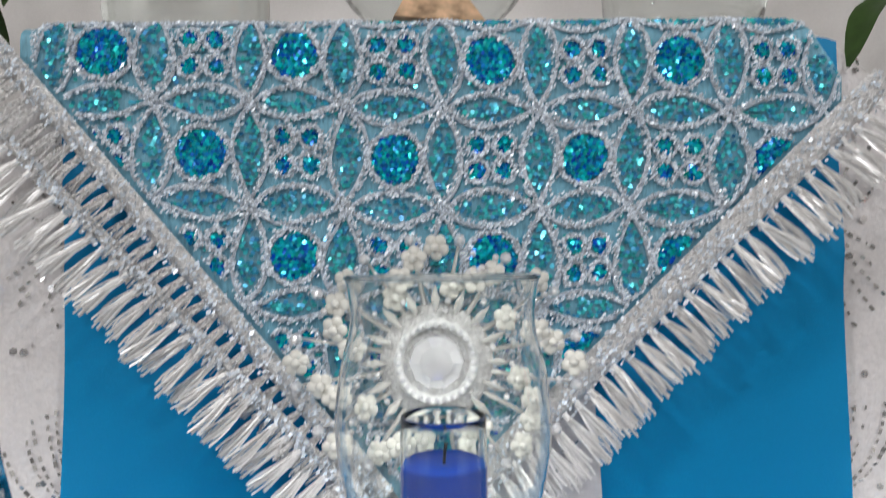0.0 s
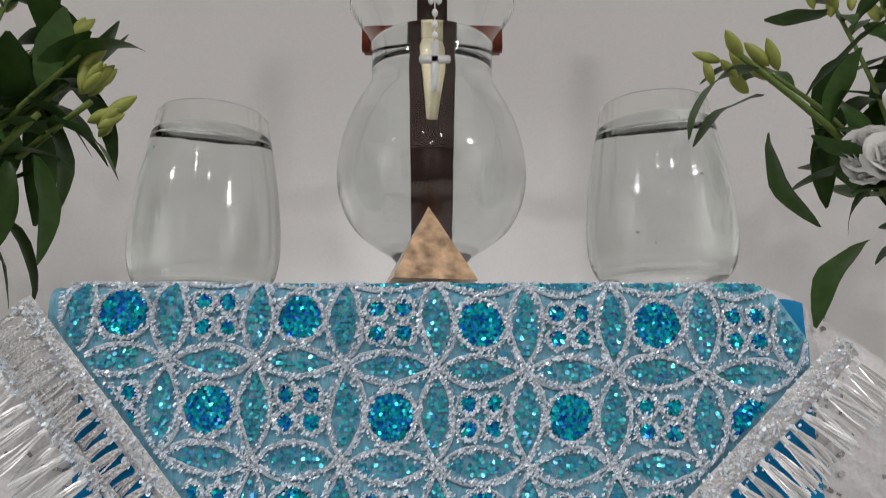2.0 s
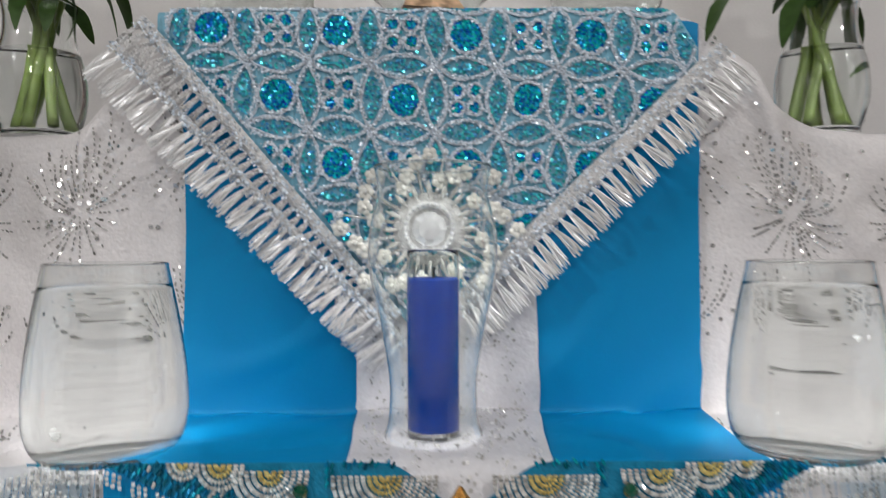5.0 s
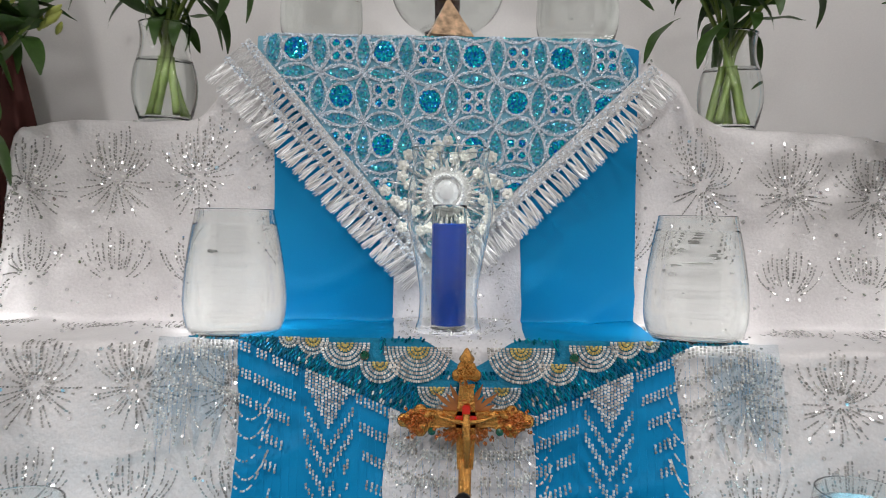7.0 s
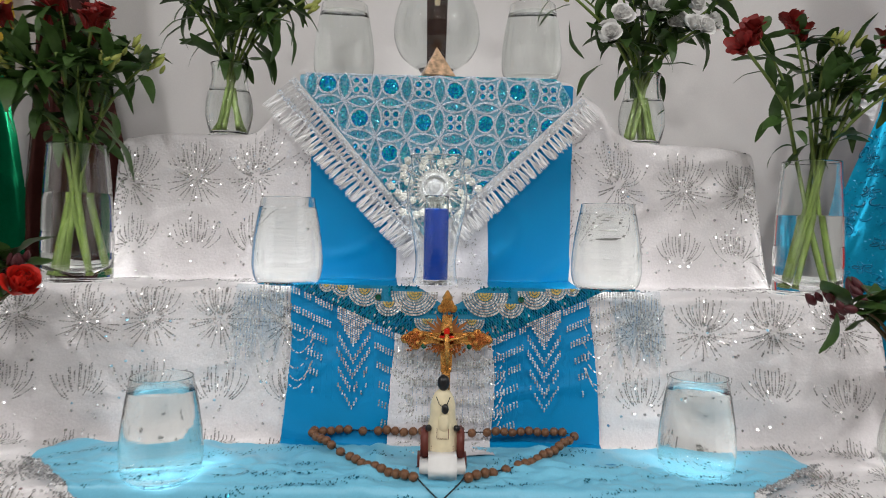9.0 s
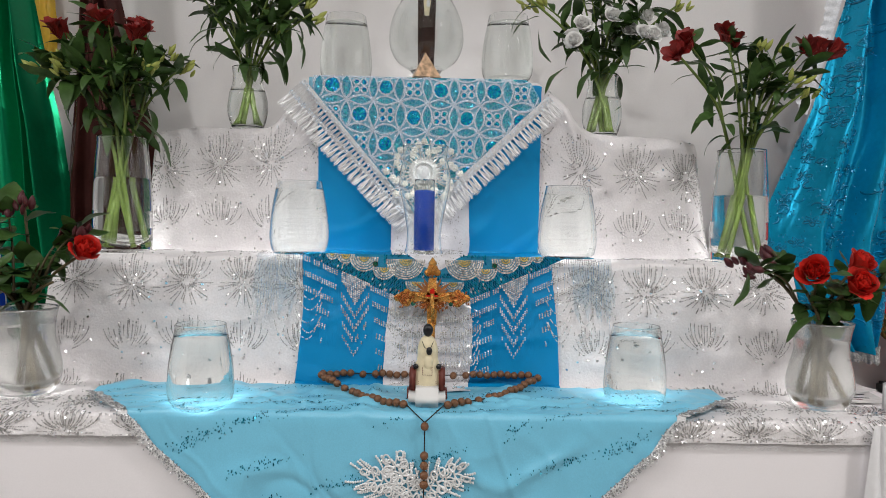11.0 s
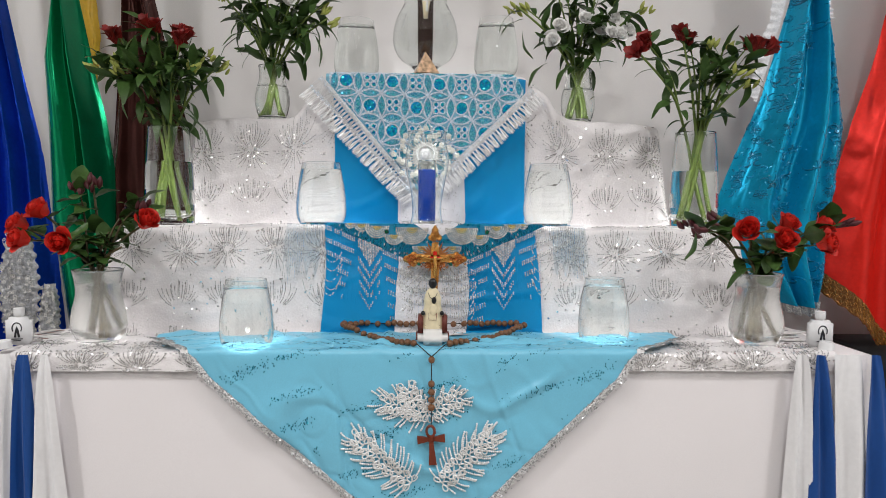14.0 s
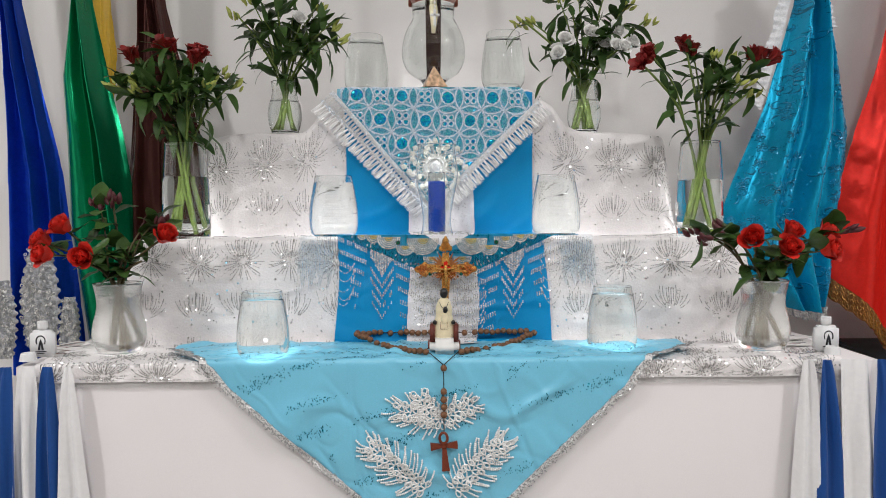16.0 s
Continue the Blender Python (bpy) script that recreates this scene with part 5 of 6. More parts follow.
statue = part("seated_statuette", multi("seated_statuette", pieces), place=Matrix.Translation((0.0150, 0.096, TOP + 0.0105)) @ Matrix.Diagonal((1.12, 1, 0.98, 1)))
tagged(statue, "small dark-headed seated statuette in a cream robe on white stone", "statuette")

# ---- details of the triangular cloth ----
gp, gn, ga = [], [], []
for k in range(-6, 16):
    for q in range(1050):
        x = rng.uniform(-0.47, 0.46)
        c = 0.052 * k - 0.28 * x + 0.05
        cluster = noise.noise(Vector((x * 17, k * 3.3, 0)))
        if cluster < rng.uniform(-0.25, 0.25):
            continue
        d = c + rng.gauss(0, 0.0042)
        if not -0.165 < d < TRI_END - 0.01:
            continue
        a, b = tri_edges(d)
        if a + 0.02 < x < b - 0.02:
            p = tri_point(x, d, 0.0010)
            gp.append(p)
            gn.append((0, -1, 0) if d > 0 else (0, 0, 1))
            ga.append((rng.uniform(-0.4, 0.4), 0, 1) if d > 0 else (rng.uniform(-0.4, 0.4), 1, 0))
tagged(part("sequins", (*flakes(gp, gn, 0.00095, 0.45, rng, 4, 0.35, 1.5, ga), M_TEAL_SPECK, False), tri_cloth), "dark teal sequin flecks", kind="stuff")


def trim(side):
    v, gp, gn = [], [], []
    n = 220
    for i in range(n):
        d = -0.125 + (TRI_END + 0.125) * i / (n - 1)
        e = tri_edges(d)[0 if side < 0 else 1]
        for j in range(4):
            p = tri_point(e + side * (-0.006 + 0.004 * j + (0.0045 * (i // 2 % 2) if j == 3 else 0)), d, 0.0022 + 0.0008 * (j in (1, 2)))
            v.append(p)
        for q in range(9):
            p = tri_point(e + side * rng.uniform(-0.007, 0.007 + 0.006 * (i % 3 == 0)), d + rng.uniform(-0.002, 0.002), 0.0034)
            gp.append(p)
            gn.append((0, -1, 0.4) if d > 0 else (0, -0.4, 1))
    part("trim", (v, grid_faces(n, 4), M_SILVER_BRAID), tri_cloth, "silver sequin trim")
    tagged(part("sequins", (*flakes(gp, gn, 0.0011, 0.8, rng, 4, 0.4), M_TRIM, False), tri_cloth), "silver sequins along the trim", kind="stuff")


trim(-1)
trim(1)
SMALL = ball(0.0019, 6, 5)


def spray(spine, reach, seed, pitch=0.0057):
    """A bushy beaded leaf: pearl strings curving off a spine on both sides, with petal loops along it."""
    r = random.Random(seed)
    sp = smooth_profile(spine, 10)
    lens = [0.0]
    for a, b in zip(sp, sp[1:]):
        lens.append(lens[-1] + math.dist(a, b))
    beads, loops = [], []
    n = int(lens[-1] / pitch)

    def loop(x, d, b, ln, wd, lift):
        ring = []
        for i in range(12):
            w = 2 * math.pi * i / 12
            u, v = ln * (0.5 + 0.5 * math.cos(w)), wd * math.sin(w) * (0.75 + 0.25 * math.cos(w))
            ring.append(tri_point(x + u * math.cos(b) - v * math.sin(b), d + u * math.sin(b) + v * math.cos(b), lift))
        loops.append(tube(ring, 0.00135, 5, True))

    for k in range(n + 1):
        t = k / n
        c = min(int(np.searchsorted(lens, t * lens[-1])), len(sp) - 1)
        p, q, o = sp[c], sp[min(c + 1, len(sp) - 1)], sp[max(c - 1, 0)]
        ang = math.atan2(q[1] - o[1], q[0] - o[0])
        for sd in (-1, 1):
            a = ang + sd * (1.55 - 1.0 * t) + r.uniform(-0.12, 0.12)
            ln = reach * (0.65 + 0.45 * math.sin(math.pi * min(0.15 + 0.75 * t, 1))) * r.uniform(0.85, 1.1)
            m = int(ln / 0.0031)
            curl = r.uniform(0.1, 0.7) * sd
            x, d = p
            for i in range(m):
                aa = a - curl * (i / m) ** 1.3
                x += 0.0031 * math.cos(aa)
                d += 0.0031 * math.sin(aa)
                if i > 1:
                    s = 0.78 + 0.30 * i / m
                    beads.append(([Vector(v) * s + tri_point(x, d, 0.003) for v in SMALL[0]], SMALL[1]))
            if k % 2 == 0:
                b = ang + sd * r.uniform(0.5, 1.1)
                loop(p[0], p[1], b, 0.0135, 0.0050, 0.0042)
                loop(p[0] + 0.009 * math.cos(b), p[1] + 0.009 * math.sin(b), b - sd * 0.3, 0.0125, 0.0048, 0.0046)
                loop(p[0] + 0.004 * math.cos(b + sd), p[1] + 0.004 * math.sin(b + sd), b + sd * 0.8, 0.0120, 0.0046, 0.0050)
    part("bead_spray", (*joined(beads + loops), M_PEARL), tri_cloth, "white beaded leaf spray")


TD = TOP + 0.0105
spray([(0.004, TD - 0.653), (-0.018, TD - 0.656), (-0.040, TD - 0.664), (-0.058, TD - 0.668)], 0.037, 1)
spray([(-0.006, TD - 0.652), (-0.016, TD - 0.668), (-0.024, TD - 0.684)], 0.026, 5)
spray([(0.008, TD - 0.652), (0.024, TD - 0.660), (0.042, TD - 0.670), (0.056, TD - 0.676)], 0.030, 4)
spray([(-0.020, TD - 0.540), (-0.045, TD - 0.558), (-0.072, TD - 0.580), (-0.103, TD - 0.606)], 0.039, 2)
spray([(0.030, TD - 0.540), (0.052, TD - 0.562), (0.078, TD - 0.588), (0.106, TD - 0.612)], 0.039, 3)

# ---- flowers ----


def leaf_mesh(length, width, droop, twist, seed, name="leaf", material=None):
    v = []
    for i in range(9):
        t = i / 8
        w = width * math.sin(math.pi * min(t * 0.94 + 0.04, 1)) ** 0.8
        a = droop * t
        x, z = length * t * math.cos(a * 0.6), -length * t * math.sin(a * 0.6)
        tw = twist * t
        for j in (-1, -0.5, 0, 0.5, 1):
            up = 0.18 * w * (abs(j) - 0.3)
            v.append((x, w * j * math.cos(tw) - up * math.sin(tw), z + up * math.cos(tw) + w * j * math.sin(tw) + 0.0008 * math.sin(t * 12 + seed)))
    return mesh(name, v, grid_faces(9, 5), material or M_LEAF)


LEAVES = [leaf_mesh(0.058, 0.0088, d, tw, k) for k, (d, tw) in enumerate([(0.3, 0.3), (0.9, -0.5), (-0.2, 0.7), (1.3, 0.2), (0.5, -1.0), (1.7, 0.8)])]
ROSE_LEAVES = [leaf_mesh(0.042, 0.0125, d, tw, k) for k, (d, tw) in enumerate([(0.3, 0.3), (0.9, -0.4), (0.0, 0.5)])]


def petal(length, width, cup, flare, seed, n=7, ruffle=0.0):
    """A petal that leaves the axis along z, hollow towards it and flaring outwards along x."""
    v = []
    r = random.Random(seed)
    ph = r.uniform(0, 6)
    for i in range(n):
        t = i / (n - 1)
        w = width * (0.22 + 0.78 * math.sin(math.pi * min(0.08 + 0.72 * t, 1)))
        if t > 0.9:
            w *= 0.72
        out = flare * t * t * length
        z = length * (t - 0.35 * flare * t * t)
        for j in range(5):
            u = j / 2 - 1
            v.append((out - cup * (1 - u * u) * 0.0 + cup * u * u * -w * 1.0 + ruffle * math.sin(u * 6 + ph + t * 5) * t, w * u, z + ruffle * math.sin(u * 8 + ph) * t * 0.7))
    return v, grid_faces(n, 5)


def alstro(seed, width=0.0100, flare=(0.15, 0.50)):
    r = random.Random(seed)
    out = []
    for k in range(6):
        p = petal(0.034 * r.uniform(0.9, 1.1), width, 0.35, r.uniform(*flare), seed + k)
        out.append(moved(p, pose(0, 0, 0, 0, r.uniform(2, 10), 60 * k + r.uniform(-10, 10)) @ Matrix.Translation((0.0022, 0, 0))))
    for k in range(4):
        out.append(tube([(0, 0, 0.004), (0.002 * math.cos(k * 1.6), 0.002 * math.sin(k * 1.6), 0.018), (0.006 * math.cos(k * 1.6), 0.006 * math.sin(k * 1.6), 0.029)], 0.0006, 4))
    return joined(out)


def rose(seed):
    r = random.Random(seed)
    out = []
    n = 20
    for k in range(n):
        t = k / (n - 1)
        a = k * 137.5 + r.uniform(-12, 12)
        rad = 0.0012 + 0.0075 * t
        p = petal(0.020 + 0.006 * t, 0.0085 + 0.0055 * t, 0.55 - 0.25 * t, -0.12 + 0.46 * t * t, seed * 31 + k, 8, 0.0006)
        out.append(moved(p, pose(0, 0, 0.008 * (1 - t) * 0.6 - 0.002, 0, 4 + 16 * t * t, a) @ Matrix.Translation((rad, 0, 0))))
    return joined(out)


def carnation(seed):
    """A full white bloom of many ruffled petals."""
    r = random.Random(seed)
    out = []
    for k in range(17):
        t = k / 16
        p = petal(0.018 + 0.006 * t, 0.0105 + 0.0055 * t, 0.45 - 0.20 * t, 0.02 + 0.46 * t * t, seed * 17 + k, 7, 0.0010)
        out.append(moved(p, pose(0, 0, 0.005 * (1 - t), 0, 3 + 20 * t * t, k * 137.5 + r.uniform(-14, 14)) @ Matrix.Translation((0.0008 + 0.0050 * t, 0, 0))))
    return joined(out)


def budding(length, width):
    return lathe(smooth_profile([(0, 0), (width * 0.6, length * 0.15), (width, length * 0.45), (width * 0.7, length * 0.78), (width * 0.15, length), (0, length)], 3), 9)


RED = [mesh("flower", *alstro(k), M_PETAL_RED) for k in range(4)]
ROSES = [mesh("rose", *rose(k), M_ROSE) for k in range(4)]
WHITES = [mesh("flower", *carnation(40 + k), M_WHITE_PETAL) for k in range(4)]
BUDS = [mesh("bud", *budding(0.023, 0.0042), M_BUD), mesh("bud", *budding(0.018, 0.0032), M_BUD)]
DARKBUDS = [mesh("bud", *budding(0.024, 0.0055), M_DARKBUD), mesh("bud", *budding(0.020, 0.0042), M_DARKBUD)]
CALYX = mesh("calyx", *lathe(smooth_profile([(0, -0.004), (0.0035, -0.003), (0.0055, 0.001), (0.0085, 0.006)], 3), 9), M_LEAF)


def turn_to(d):
    return Vector(d).to_track_quat("Z", "Y").to_matrix().to_4x4()


def bouquet(label, vx, vy, zb, zr, spread, tips, seed, leaves=5, kinds=LEAVES, leaf_scale=1.0, extra=(), stem_r=0.0036, stem=None):
    """Stems that stand on the vase's bottom, pass its rim and end in flowers; tips: (across, depth, height, kind)."""
    r = random.Random(seed)
    b = thing("bouquet", label, "flowers", pose(vx, vy, zb))
    order = sorted(range(len(tips)), key=lambda k: tips[k][0])
    mains = {order[round(i * (len(order) - 1) / 6)] for i in range(7)}
    roots = []
    tips = [tips[k] for k in mains] + [q for k, q in enumerate(tips) if k not in mains]
    mains = set(range(len(mains)))
    for k, (dx, dy, z, kind) in enumerate(tips):
        a = r.uniform(0, 6.283)
        foot = Vector((-0.75 * spread * math.copysign(1, dx) * r.uniform(0.2, 1), spread * 0.6 * math.sin(a), 0.004))
        rim = Vector((max(-1, min(1, dx * 6)) * spread * 0.62, spread * 0.5 * math.sin(a * 1.7), zr - zb))
        tip = Vector((dx, dy, z - zb))
        mid = rim.lerp(tip, 0.5) + Vector((-0.10 * dx, 0, 0.006))
        pts = smooth_profile([tuple(foot), tuple(foot.lerp(rim, 0.5)), tuple(rim), tuple(mid), tuple(tip)], 4)
        thick = stem_r
        if k in mains:
            roots.append((dx, pts))
        else:
            # a side shoot off the nearest main stem
            host = min(roots, key=lambda q: abs(q[0] - dx) + r.uniform(0, 0.03))[1]
            p0 = Vector(host[10])
            pts = smooth_profile([tuple(p0), tuple(p0.lerp(tip, 0.5) + Vector((-0.08 * dx, 0, 0.008))), tuple(tip)], 8)
            thick = stem_r * 0.6
        st = part("stem", (*tube(pts, [thick * (1.15 - 0.65 * i / len(pts)) for i in range(len(pts))], 6), stem or M_STEM), b)
        d = (Vector(pts[-1]) - Vector(pts[-3])).normalized()
        face = (d + Vector((0, -0.75, 0.1))).normalized()
        m = Matrix.Translation(tip)
        if kind == "red":
            for q in range(4):
                part("flower", r.choice(RED), st, place=m @ Matrix.Translation((r.uniform(-0.010, 0.010), r.uniform(-0.012, 0.008), r.uniform(-0.014, -0.002))) @ turn_to(d + Vector((r.uniform(-0.6, 0.6), r.uniform(-0.7, 0.2), r.uniform(0, 0.5)))) @ pose(0, 0, 0, 0, 0, r.uniform(0, 360)) @ Matrix.Diagonal((0.86, 0.86, 0.86, 1)))
        elif kind == "white":
            for q in range(2):
                part("flower", r.choice(WHITES), st, place=m @ Matrix.Translation((r.uniform(-0.008, 0.008), -0.004 * q, r.uniform(-0.012, 0.004))) @ turn_to(face + Vector((r.uniform(-0.4, 0.4), -0.3, r.uniform(0, 0.4)))) @ pose(0, 0, 0, 0, 0, r.uniform(0, 90)) @ Matrix.Diagonal((0.82, 0.82, 0.82, 1)))
        elif kind == "rose":
            rm = m @ turn_to((d + Vector((0, -0.55, 0.25))).normalized()) @ pose(0, 0, 0, 0, 0, r.uniform(0, 360))
            rm = rm @ Matrix.Diagonal((1.12, 1.12, 1.15, 1))
            part("rose", r.choice(ROSES), st, place=rm)
            part("calyx", CALYX, st, place=rm)
        elif kind in ("bud", "darkbud"):
            for q in range(5):
                part("bud", r.choice(BUDS if kind == "bud" else DARKBUDS), st, place=m @ Matrix.Translation((r.uniform(-0.012, 0.012), r.uniform(-0.012, 0.012), r.uniform(-0.022, -0.006)))
                     @ turn_to(d + Vector((r.uniform(-0.7, 0.7), r.uniform(-0.7, 0.4), r.uniform(-0.1, 0.5)))))
        n = (leaves + r.choice((1, 2, 3))) // (2 if abs(dx) > 0.115 and zb > 1.1 else 1)
        for q in range(n):
            t = 0.50 + 0.50 * (q + r.random()) / n
            p = Vector(pts[min(int(t * (len(pts) - 1)), len(pts) - 1)])
            if p.z < zr - zb + 0.006:
                continue
            az = r.uniform(0, 360)
            sc = leaf_scale * r.uniform(0.65, 1.2)
            part("leaf", r.choice(kinds), st, place=Matrix.Translation(p) @ pose(0, 0, 0, 0, r.uniform(-75, 0) if t > 0.75 else r.uniform(-50, 40), az) @ Matrix.Diagonal((sc, sc, sc, 1)))
    for x, y, z, ry, az, sc in extra:
        part("leaf", LEAVES[1], b, place=Matrix.Translation((x, y, z - zb)) @ pose(0, 0, 0, 0, ry, az) @ Matrix.Diagonal((sc, sc, sc, 1)))
    return b


def vase(label, x, y, z, outer, thick, fill, n=48, glass=None):
    v = thing("flower_vase", label, "vase", pose(x, y, z))
    inner = [(max(r - thick, 0), h) for r, h in outer if h > thick * 2]
    o = smooth_profile([(0, 0)] + list(outer), 4)
    i = smooth_profile(list(reversed(inner)) + [(0, thick * 2)], 4)
    g = part("body", (*lathe(o + i, n), glass or M_VASE), v)
    wl = sorted([(h, r) for r, h in i if h <= fill])
    top = float(np.interp(fill, [q[0] for q in wl], [q[1] for q in wl]))
    w = part("water", (*lathe([(0, thick * 2 - 0.0002)] + [(r + 0.0003, h) for h, r in wl if r > 0.001] + [(top + 0.0003, fill), (0, fill)], n), M_WATER), v)
    g.visible_shadow = w.visible_shadow = False
    return v


TALL = [(0.043, 0.0), (0.0465, 0.004), (0.0475, 0.03), (0.046, 0.10), (0.043, 0.15), (0.0405, 0.178), (0.0400, 0.194)]
ROUND = [(0.026, 0.0), (0.030, 0.004), (0.0365, 0.030), (0.0355, 0.055), (0.0285, 0.082), (0.0275, 0.100), (0.0295, 0.112)]
ETCHED = [(0.034, 0.0), (0.038, 0.004), (0.0465, 0.026), (0.0445, 0.052), (0.0375, 0.082), (0.0385, 0.105), (0.0430, 0.127)]
VZ = Z1 + 0.003
vase("tall clear glass vase half full of water on the lower step", -0.510, 0.290, VZ, TALL, 0.0022, 0.125)
vase("tall clear glass vase half full of water on the lower step", 0.553, 0.292, VZ, TALL, 0.0022, 0.115)
vase("small round clear glass vase on the middle step", -0.330, 0.41, Z2 + 0.004, ROUND, 0.0018, 0.070)
vase("small round clear glass vase on the middle step", 0.336, 0.41, Z2 + 0.004, ROUND, 0.0018, 0.070)
vase("short clear vase with a frosted etched pattern on the table", -0.583, 0.132, TOP + 0.009, ETCHED, 0.003, 0.105, glass=M_FROST)
vase("short clear vase with a frosted etched pattern on the table", 0.603, 0.111, TOP + 0.009, ETCHED, 0.003, 0.105, glass=M_FROST)

bouquet("bunch of red alstroemeria with pale green buds and dense leaves", -0.510, 0.290, VZ + 0.005, 1.13, 0.036,
        [(-0.085, -0.02, 1.303, "red"), (-0.048, 0.02, 1.318, "red"), (-0.012, -0.03, 1.324, "red"), (0.020, 0.0, 1.318, "red"), (0.040, -0.04, 1.298, "red"), (0.008, 0.04, 1.295, "red"),
         (-0.130, -0.01, 1.262, "bud"), (-0.108, -0.05, 1.240, "bud"), (-0.082, -0.05, 1.256, "bud"), (-0.06, -0.06, 1.242, "bud"), (0.082, -0.02, 1.278, "bud"), (0.100, 0.01, 1.262, "bud"),
         (0.066, -0.05, 1.248, "bud"), (0.0, -0.06, 1.250, "leaf"), (-0.03, -0.06, 1.235, "leaf"), (0.03, -0.06, 1.235, "leaf")], 1, 11, leaf_scale=1.08, extra=[(0.04, -0.03, 1.158, 22, -12, 1.65), (-0.06, -0.05, 1.20, 60, 200, 1.0)])
bouquet("bunch of dark red alstroemeria with pale buds and loose leaves", 0.553, 0.292, VZ + 0.005, 1.135, 0.036,
        [(-0.034, 0.0, 1.330, "red"), (-0.010, 0.02, 1.322, "red"), (0.108, -0.04, 1.295, "red"), (0.102, -0.01, 1.310, "red"), (-0.135, -0.10, 1.288, "red"), (-0.155, -0.11, 1.268, "red"),
         (0.021, -0.02, 1.312, "bud"), (0.055, 0.0, 1.308, "bud"), (0.062, -0.05, 1.250, "bud"), (0.085, -0.05, 1.232, "bud"), (0.02, 0.03, 1.290, "leaf"), (0.04, -0.03, 1.27, "leaf"), (0.0, -0.02, 1.28, "leaf")], 2, 7,
        extra=[(-0.06, -0.04, 1.195, 10, 190, 1.1), (-0.07, -0.04, 1.23, 60, 200, 1.1), (0.09, -0.03, 1.24, 75, 10, 1.1)])
bouquet("bunch of alstroemeria buds and a few white blooms", -0.330, 0.41, Z2 + 0.008, 1.272, 0.024,
        [(-0.105, 0.0, 1.430, "bud"), (-0.065, -0.03, 1.455, "bud"), (-0.075, 0.02, 1.405, "leaf"), (0.075, 0.0, 1.450, "bud"), (0.110, -0.02, 1.405, "bud"), (0.03, 0.02, 1.490, "bud"), (-0.02, 0.0, 1.500, "bud"),
         (-0.03, -0.05, 1.400, "leaf"), (0.045, -0.03, 1.402, "white"), (0.06, -0.03, 1.41, "leaf"), (0.0, -0.05, 1.42, "leaf"), (-0.05, -0.04, 1.36, "leaf"), (0.08, -0.02, 1.38, "leaf"), (0.118, -0.045, 1.400, "bud"), (0.125, -0.04, 1.372, "bud"), (0.10, -0.05, 1.36, "leaf"), (0.06, -0.06, 1.345, "leaf")], 3, 8, leaf_scale=1.08,
        extra=[(0.085, -0.02, 1.375, 45, -15, 1.25), (0.07, -0.03, 1.378, 5, 0, 1.15), (0.06, -0.03, 1.36, 70, -30, 1.1), (0.10, -0.04, 1.36, 8, -8, 1.1), (0.098, -0.045, 1.335, 50, -20, 1.15), (0.085, -0.05, 1.33, 75, -40, 1.0), (-0.07, 0, 1.34, 20, 190, 1.1), (-0.06, -0.02, 1.36, 60, 170, 1.1)])
bouquet("bunch of white carnations with dark green leaves", 0.336, 0.41, Z2 + 0.008, 1.272, 0.024,
        [(-0.062, -0.03, 1.340, "white"), (-0.050, -0.05, 1.362, "white"), (-0.004, -0.06, 1.372, "white"), (0.056, -0.06, 1.375, "white"), (0.060, -0.07, 1.335, "white"), (0.035, -0.04, 1.352, "white"), (0.1, -0.02, 1.36, "white"),
         (-0.125, -0.02, 1.408, "bud"), (-0.06, 0.0, 1.470, "bud"), (-0.01, 0.02, 1.480, "bud"), (0.05, 0.0, 1.490, "bud"), (0.095, 0.0, 1.455, "bud"), (0.135, -0.02, 1.412, "bud"), (0.03, -0.02, 1.42, "leaf"), (-0.03, -0.02, 1.42, "leaf"), (-0.145, -0.04, 1.405, "bud"), (-0.065, -0.05, 1.33, "white")], 4, 8, leaf_scale=1.08,
        extra=[(-0.02, -0.04, 1.285, 25, 195, 1.2), (-0.075, -0.01, 1.38, 80, 185, 1.1), (-0.13, -0.04, 1.375, 5, 185, 1.0), (-0.128, -0.04, 1.352, 80, 170, 1.1), (-0.075, -0.04, 1.285, 20, 190, 1.15), (0.09, -0.02, 1.40, 5, 0, 1.2), (0.10, -0.01, 1.39, 20, 15, 1.1)])
RZ = TOP + 0.0155
bouquet("bunch of red roses with dark wilted alstroemeria buds", -0.583, 0.132, RZ, 0.860, 0.032,
        [(-0.020, -0.075, 0.915, "rose"), (-0.078, -0.03, 0.962, "rose"), (-0.112, -0.03, 0.938, "rose"), (-0.095, -0.055, 0.918, "rose"), (0.092, -0.02, 0.945, "rose"),
         (-0.040, 0.02, 1.012, "darkbud"), (-0.015, 0.02, 1.020, "darkbud"), (0.082, 0.0, 0.985, "darkbud"), (0.055, 0.01, 0.978, "darkbud"), (0.03, -0.02, 0.93, "leaf"), (0.06, -0.04, 0.905, "leaf"), (-0.04, -0.03, 0.90, "leaf")], 5, 5,
        kinds=ROSE_LEAVES, leaf_scale=1.15, stem=M_STEM_DARK, extra=[(0.02, -0.03, 0.90, -35, 10, 1.1), (0.03, -0.03, 0.88, -10, -10, 1.0)])
